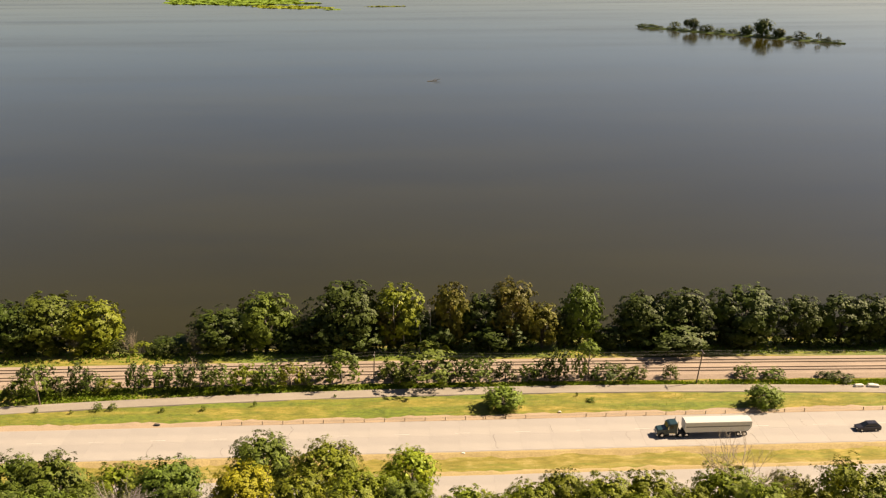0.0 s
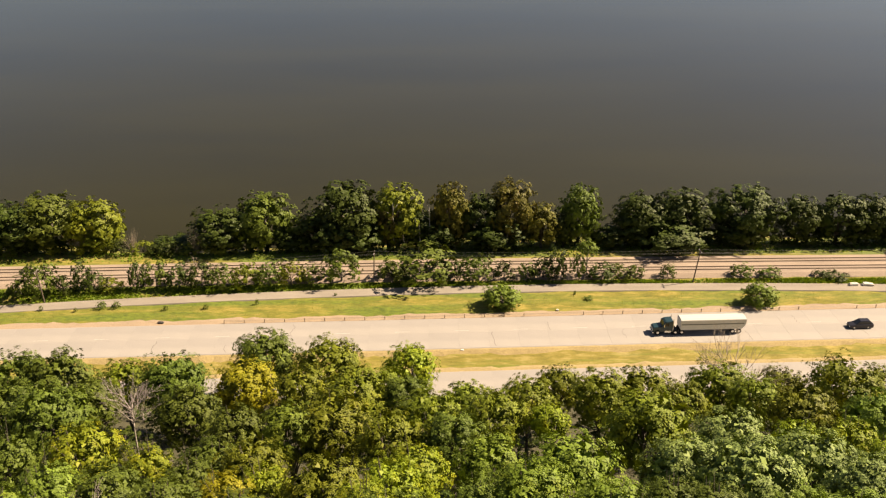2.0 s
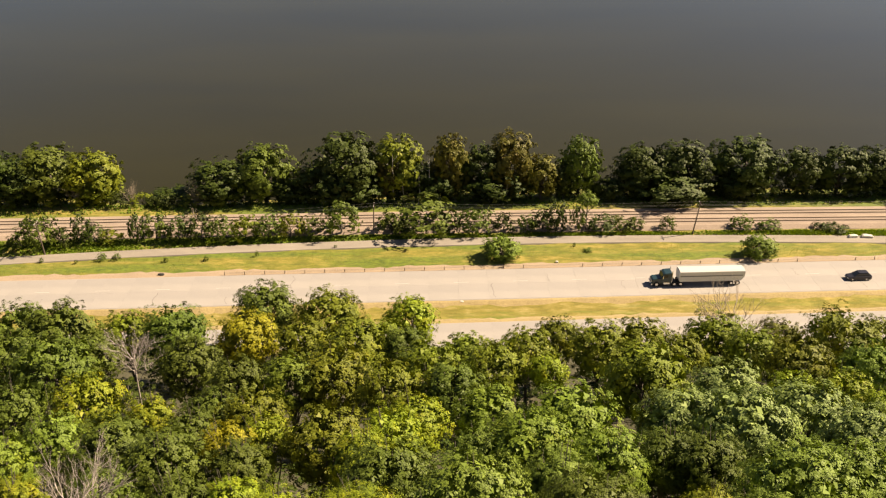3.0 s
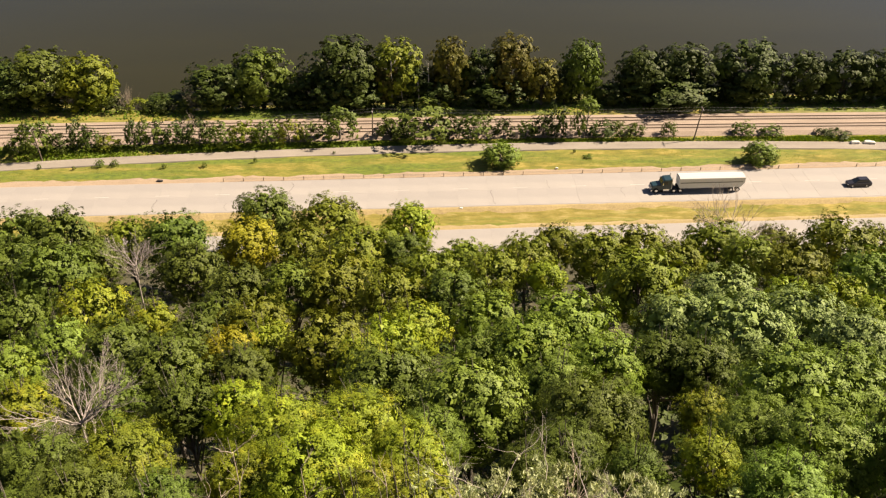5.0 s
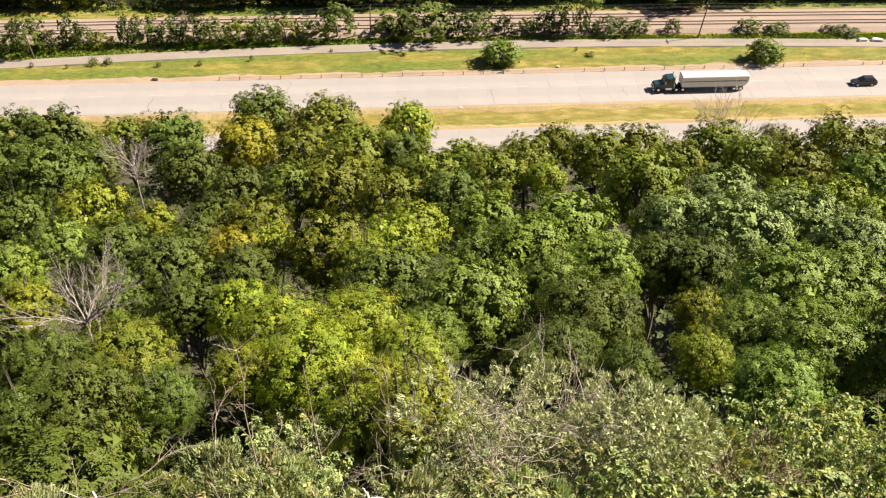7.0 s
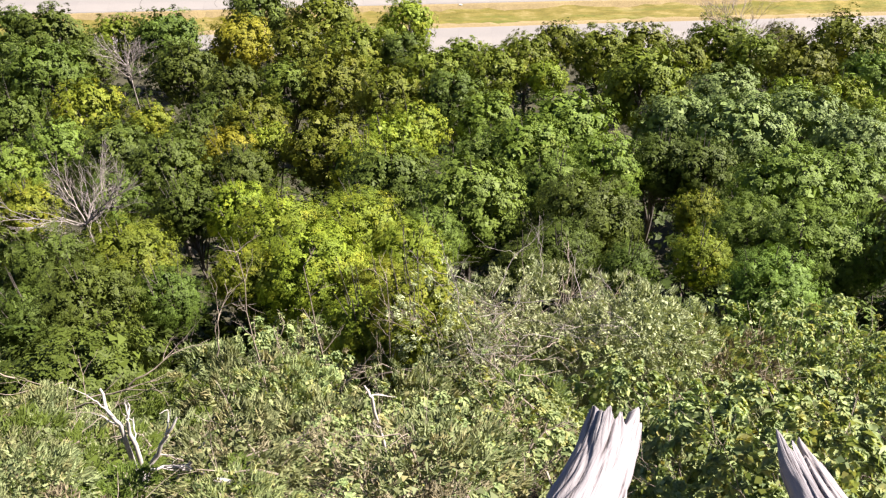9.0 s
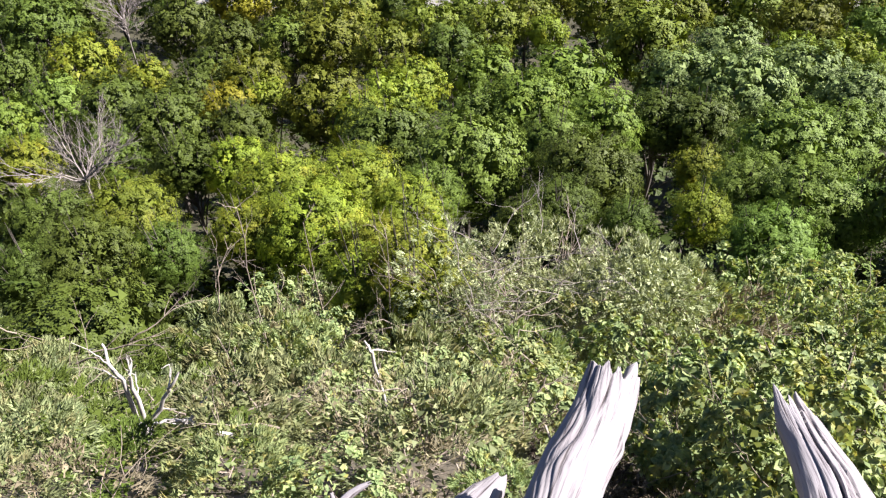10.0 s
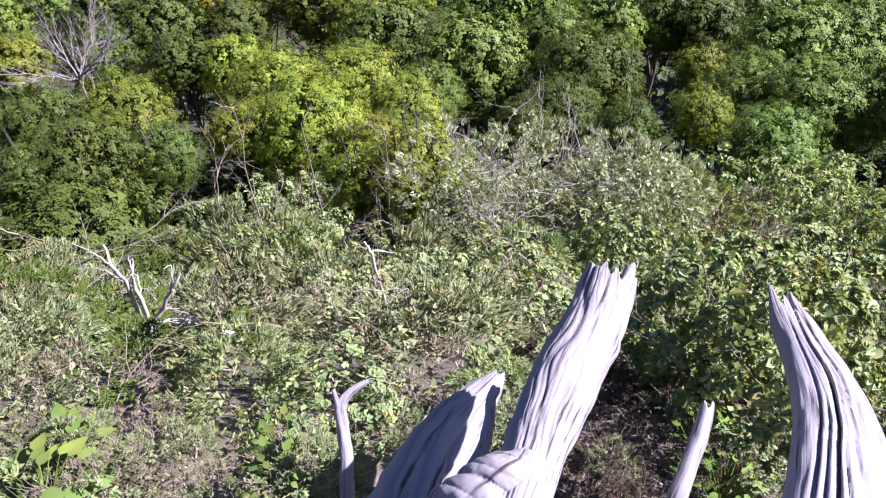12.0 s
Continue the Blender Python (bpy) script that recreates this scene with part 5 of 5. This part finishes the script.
# pale stone blocks by the trail, and bits on the verge
def stone(name, x, y, z, sx, sy, sz, mat, label, category, group=""):
    bm = bmesh.new()
    bmesh.ops.create_icosphere(bm, subdivisions=3, radius=1.0)
    off = Vector(rng.uniform(-9, 9, 3))
    for v in bm.verts:
        c = v.co
        m = max(abs(c.x), abs(c.y), abs(c.z))
        c = c.lerp(c / m, 0.6) * (1 + 0.22 * noise.noise(c * 1.7 + off) + 0.08 * noise.noise(c * 5 + off))
        v.co = Vector((c.x * sx, c.y * sy, c.z * sz))
    me = bpy.data.meshes.new(name)
    bm.to_mesh(me)
    bm.free()
    me.materials.append(mat)
    ob = new(name, me)
    ob.matrix_basis = pose(x, y, z + sz * 0.6, 0, 0, rng.uniform(-12, 12))
    return tagged(ob, label, category, group)


stone("stone_block", 92.4, 178.6, 3.9, 1.1, 0.5, 0.45, LIME, "white stone block lying at the trail edge", "stone", "white stone blocks")
stone("stone_block", 95.6, 178.5, 3.9, 1.3, 0.5, 0.45, LIME, "white stone block lying at the trail edge", "stone", "white stone blocks")
stone("tyre_scrap", -59.4, 163.5, 4.0, 0.65, 0.35, 0.22, RUBBER, "black scrap of burst tyre on the gravel shoulder", "tyre scrap")
stone("litter", 3.6, 151.6, 3.95, 0.35, 0.22, 0.15, LIME, "white piece of litter on the grass edge", "litter")
stone("litter", 24.4, 167.9, 3.95, 0.3, 0.2, 0.18, LIME, "white piece of litter on the gravel", "litter")


# ---- grass and weeds on the flat ----
def tufts(name, n, xr, yf, size, leaf, label, tall=1.2):
    x = rng.uniform(xr[0], xr[1], n)
    y = yf(x, rng.random(n))
    keep = np.sin(x * 0.13 + y * 0.5) + np.sin(x * 0.41) * 0.6 + rng.normal(0, 0.9, n) > -0.5
    x, y = x[keep], y[keep]
    n = len(x)
    z = ground_height(x, y) + size * 0.25
    nr = rng.normal(0, 1, (n, 3)) * np.array([1, 1, 0.4]) + np.array([0, -0.3, 0.35])
    nr /= np.linalg.norm(nr, axis=1)[:, None]
    V, Q = leaf_quads(np.stack([x, y, z], 1), nr, size, rng, 0.5)
    return tagged(new(name, mesh_of(name, V, Q, LEAF[leaf])), label, "grass", kind="stuff")


tufts("grass", 12000, (-125, 125), lambda x, u: road_mid(x, 2) + 6.5 + u * (road_mid(x, 1) - road_mid(x, 2) - 13), 0.15, "dry", "dry yellow-green grass on the median")
tufts("grass", 16000, (-125, 125), lambda x, u: road_mid(x, 1) + 8.3 + u * (trail_mid(x) - road_mid(x, 1) - 10.3), 0.16, "grass", "yellow-green mown grass between road and trail")
tufts("weeds", 26000, (-130, 130), lambda x, u: trail_mid(x) + 1.9 + u * np.maximum(0.6, track_mid(x, 2) - 4.8 - trail_mid(x) - 1.9), 0.65, "weeds", "lush green weeds between trail and railway")
tufts("weeds", 9000, (-130, 130), lambda x, u: track_mid(x, 1) + 5.0 + u * 10, 0.6, "weeds", "green weeds on the bank behind the railway")

# ---- far water: island and marsh ----
MARSH = LEAF["bright"]
A, B = Vector((289, 1338, 0)), Vector((464, 1044, 0))
along = (B - A).normalized()
side = Vector((-along.y, along.x, 0))


def island_mesh():
    V, Q, n, m = [], [], 90, 9
    L = (B - A).length
    for i in range(n + 1):
        f = i / n
        wide = (3 + 11 * math.sin(math.pi * min(1, f * 1.02)) ** 0.6) * (1 + 0.35 * noise.noise(Vector((f * 9, 0, 3))))
        for j in range(m + 1):
            o = (j / m - 0.5) * 2
            p = A + along * (L * f) + side * (o * wide)
            V.append((p.x, p.y, -0.6 + 2.0 * (1 - o * o) + 0.5 * noise.noise(Vector((p.x * 0.2, p.y * 0.2, 0)))))
    for i in range(n):
        Q += [(i * (m + 1) + j, (i + 1) * (m + 1) + j, (i + 1) * (m + 1) + j + 1, i * (m + 1) + j + 1) for j in range(m)]
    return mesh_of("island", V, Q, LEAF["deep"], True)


tagged(new("island", island_mesh()), "long low wooded island in the river", "island", kind="structure")


def island_tree(f, h, r, kind, off=0.0, size="far"):
    p = A + (B - A) * f + side * off
    cm, tm = CROWNS[size][int(rng.integers(0, 4))]
    t = thing("tree" if h > 6 else "bush", pose(p.x, p.y, 0.8, 0, 0, rng.uniform(0, 360)), f"{KIND_WORDS[kind]} {'tree' if h > 6 else 'bush'} standing on the river island", "tree" if h > 6 else "bush", "island trees")
    rz = min(r, h * 0.55)
    part("crown", cm, LEAF[kind], t, at=Matrix.Translation((0, 0, h - rz * 0.95)) @ Matrix.Diagonal((r, r, rz, 1)))
    part("trunk", tm, BARK, t, at=Matrix.Diagonal((r * 0.8, r * 0.8, (h - rz) / 2.2, 1)))


# island growth uses mostly the leaf colour with shade painted in
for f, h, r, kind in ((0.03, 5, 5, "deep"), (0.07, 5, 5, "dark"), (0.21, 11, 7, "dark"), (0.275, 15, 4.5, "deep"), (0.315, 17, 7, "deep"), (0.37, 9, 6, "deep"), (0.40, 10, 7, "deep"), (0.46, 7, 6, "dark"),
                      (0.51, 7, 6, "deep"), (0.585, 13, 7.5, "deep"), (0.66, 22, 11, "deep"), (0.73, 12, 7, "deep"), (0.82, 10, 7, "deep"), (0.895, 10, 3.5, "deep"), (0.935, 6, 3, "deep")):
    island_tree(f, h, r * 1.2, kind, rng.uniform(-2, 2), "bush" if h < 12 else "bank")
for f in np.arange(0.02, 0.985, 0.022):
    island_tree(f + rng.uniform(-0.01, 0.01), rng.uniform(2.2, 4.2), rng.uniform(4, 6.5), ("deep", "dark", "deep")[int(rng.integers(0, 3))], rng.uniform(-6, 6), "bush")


def marsh(cx, cy, lx, ly, turn, leaf, label, n=4000, size=7.0):
    """A flat bed of floating leaves and reeds with a ragged edge."""
    u, v = rng.uniform(-1, 1, n), rng.uniform(-1, 1, n)
    edge = 0.72 + 0.28 * np.sin(u * 7 + cx) * np.sin(v * 5 + cy)
    keep = (u * u + v * v) < edge
    u, v = u[keep] * lx, v[keep] * ly
    c, s = math.cos(radians(turn)), math.sin(radians(turn))
    P = np.stack([cx + u * c - v * s, cy + u * s + v * c, rng.uniform(0.2, 0.7, len(u))], 1)
    N = rng.normal(0, 0.12, (len(u), 3)) + np.array([0, 0, 1.0])
    N /= np.linalg.norm(N, axis=1)[:, None]
    V, Q = leaf_quads(P, N, size, rng, 1.1, 0.02)
    tagged(new("marsh_plants", mesh_of("marsh_plants", V, Q, LEAF[leaf])), label, "marsh plants", kind="stuff")


marsh(-520, 2330, 300, 190, -52, "bright", "green bed of floating marsh plants on far water", 5200, 16)
marsh(-330, 2010, 130, 60, -40, "lime", "yellow-green bed of marsh plants on far water", 1600, 10)
marsh(-225, 1900, 22, 22, 0, "green", "small green clump of reeds on far water", 160, 6)
marsh(-120, 2010, 50, 20, 0, "olive", "thin patch of marsh plants on far water", 260, 6)
drift = thing("driftwood", pose(-8, 742, -0.05, 0, 0, 20), "dark driftwood snag floating in the river", "driftwood")
V, Q = tubes(branching(rng, (-4, 0, 0.1), (1, 0.1, 0.05), 8, 0.35, 1, 0.5, 4, 0.1), 6)
part("wood", mesh_of("wood", V, Q, BARK, True), BARK, drift)

# bare snags and brown dead shrubs along the bank
for x, y, h in ((-12.3, 200.0, 13.0), (-3.6, 200.2, 11.5), (-9.6, 200.4, 8.5), (-6.0, 199.6, 7.5), (11.5, 200.0, 9.0), (16.0, 200.2, 8.0), (-22.0, 200.6, 7.0)):
    t = thing("snag", pose(x, y, float(height(x, y))), "slender pale dead trunk among trees on the bank", "dead tree", "snags on the bank")
    stem = bent((0, 0, -0.3), (rng.normal(0, 0.5), rng.normal(0, 0.3), h), 8, 0.12, rng)
    V, Q = tubes([(stem, np.linspace(0.15, 0.06, 8))], 6)
    part("trunk", mesh_of("trunk", V, Q, PALE, True), PALE, t)
    for k in (3, 5, 6):
        V, Q = tubes(branching(rng, stem[k], (rng.normal(0, 0.8), rng.normal(0, 0.4), 0.8), 1.6, 0.05, 1, 0.5, 2, 0.3), 4)
        part("limb", mesh_of("limb", V, Q, PALE, True), PALE, t)
for x, y, h, r in ((-89.8, 199.4, 5.0, 1.7), (-76.1, 199.0, 4.6, 1.6), (-60.5, 200.0, 5.2, 2.0), (-58.5, 189.2, 2.6, 1.6)):
    t = thing("dead_shrub", pose(x, y, float(height(x, y))), "brown leafless shrub beside the railway bank", "shrub", "dead shrubs by the railway")
    for i in range(16):
        V, Q = tubes(branching(rng, (0, 0, -0.1), (rng.normal(0, 0.5) * r, rng.normal(0, 0.5) * r, h * 0.6), h * rng.uniform(0.6, 0.8), 0.04, 2, 0.3, 4, 0.3), 3)
        part("twig", mesh_of("twig", V, Q, TWIG, True), TWIG, t)

# ---- concrete slabs of the carriageways, two lanes wide ----
bm = bmesh.new()
box(bm, -3.043, 3.043, -3.013, 3.013, -0.03, 0.024)
slab_mesh = bpy.data.meshes.new("slab")
bm.to_mesh(slab_mesh)
bm.free()
slab_mesh.materials.append(CONCRETE)
for road, n in ((road_1, 1), (road_2, 2)):
    turn = math.degrees(math.atan(0.0335 if n == 1 else 0.0385))
    for x in np.arange(-128.1, 128.2, 6.1):
        for off in (-3.02, 3.02):
            part("slab", slab_mesh, CONCRETE, road, at=pose(x, float(road_mid(x, n)) + off, 4.10 + rng.uniform(-0.006, 0.0), 0, 0, turn))
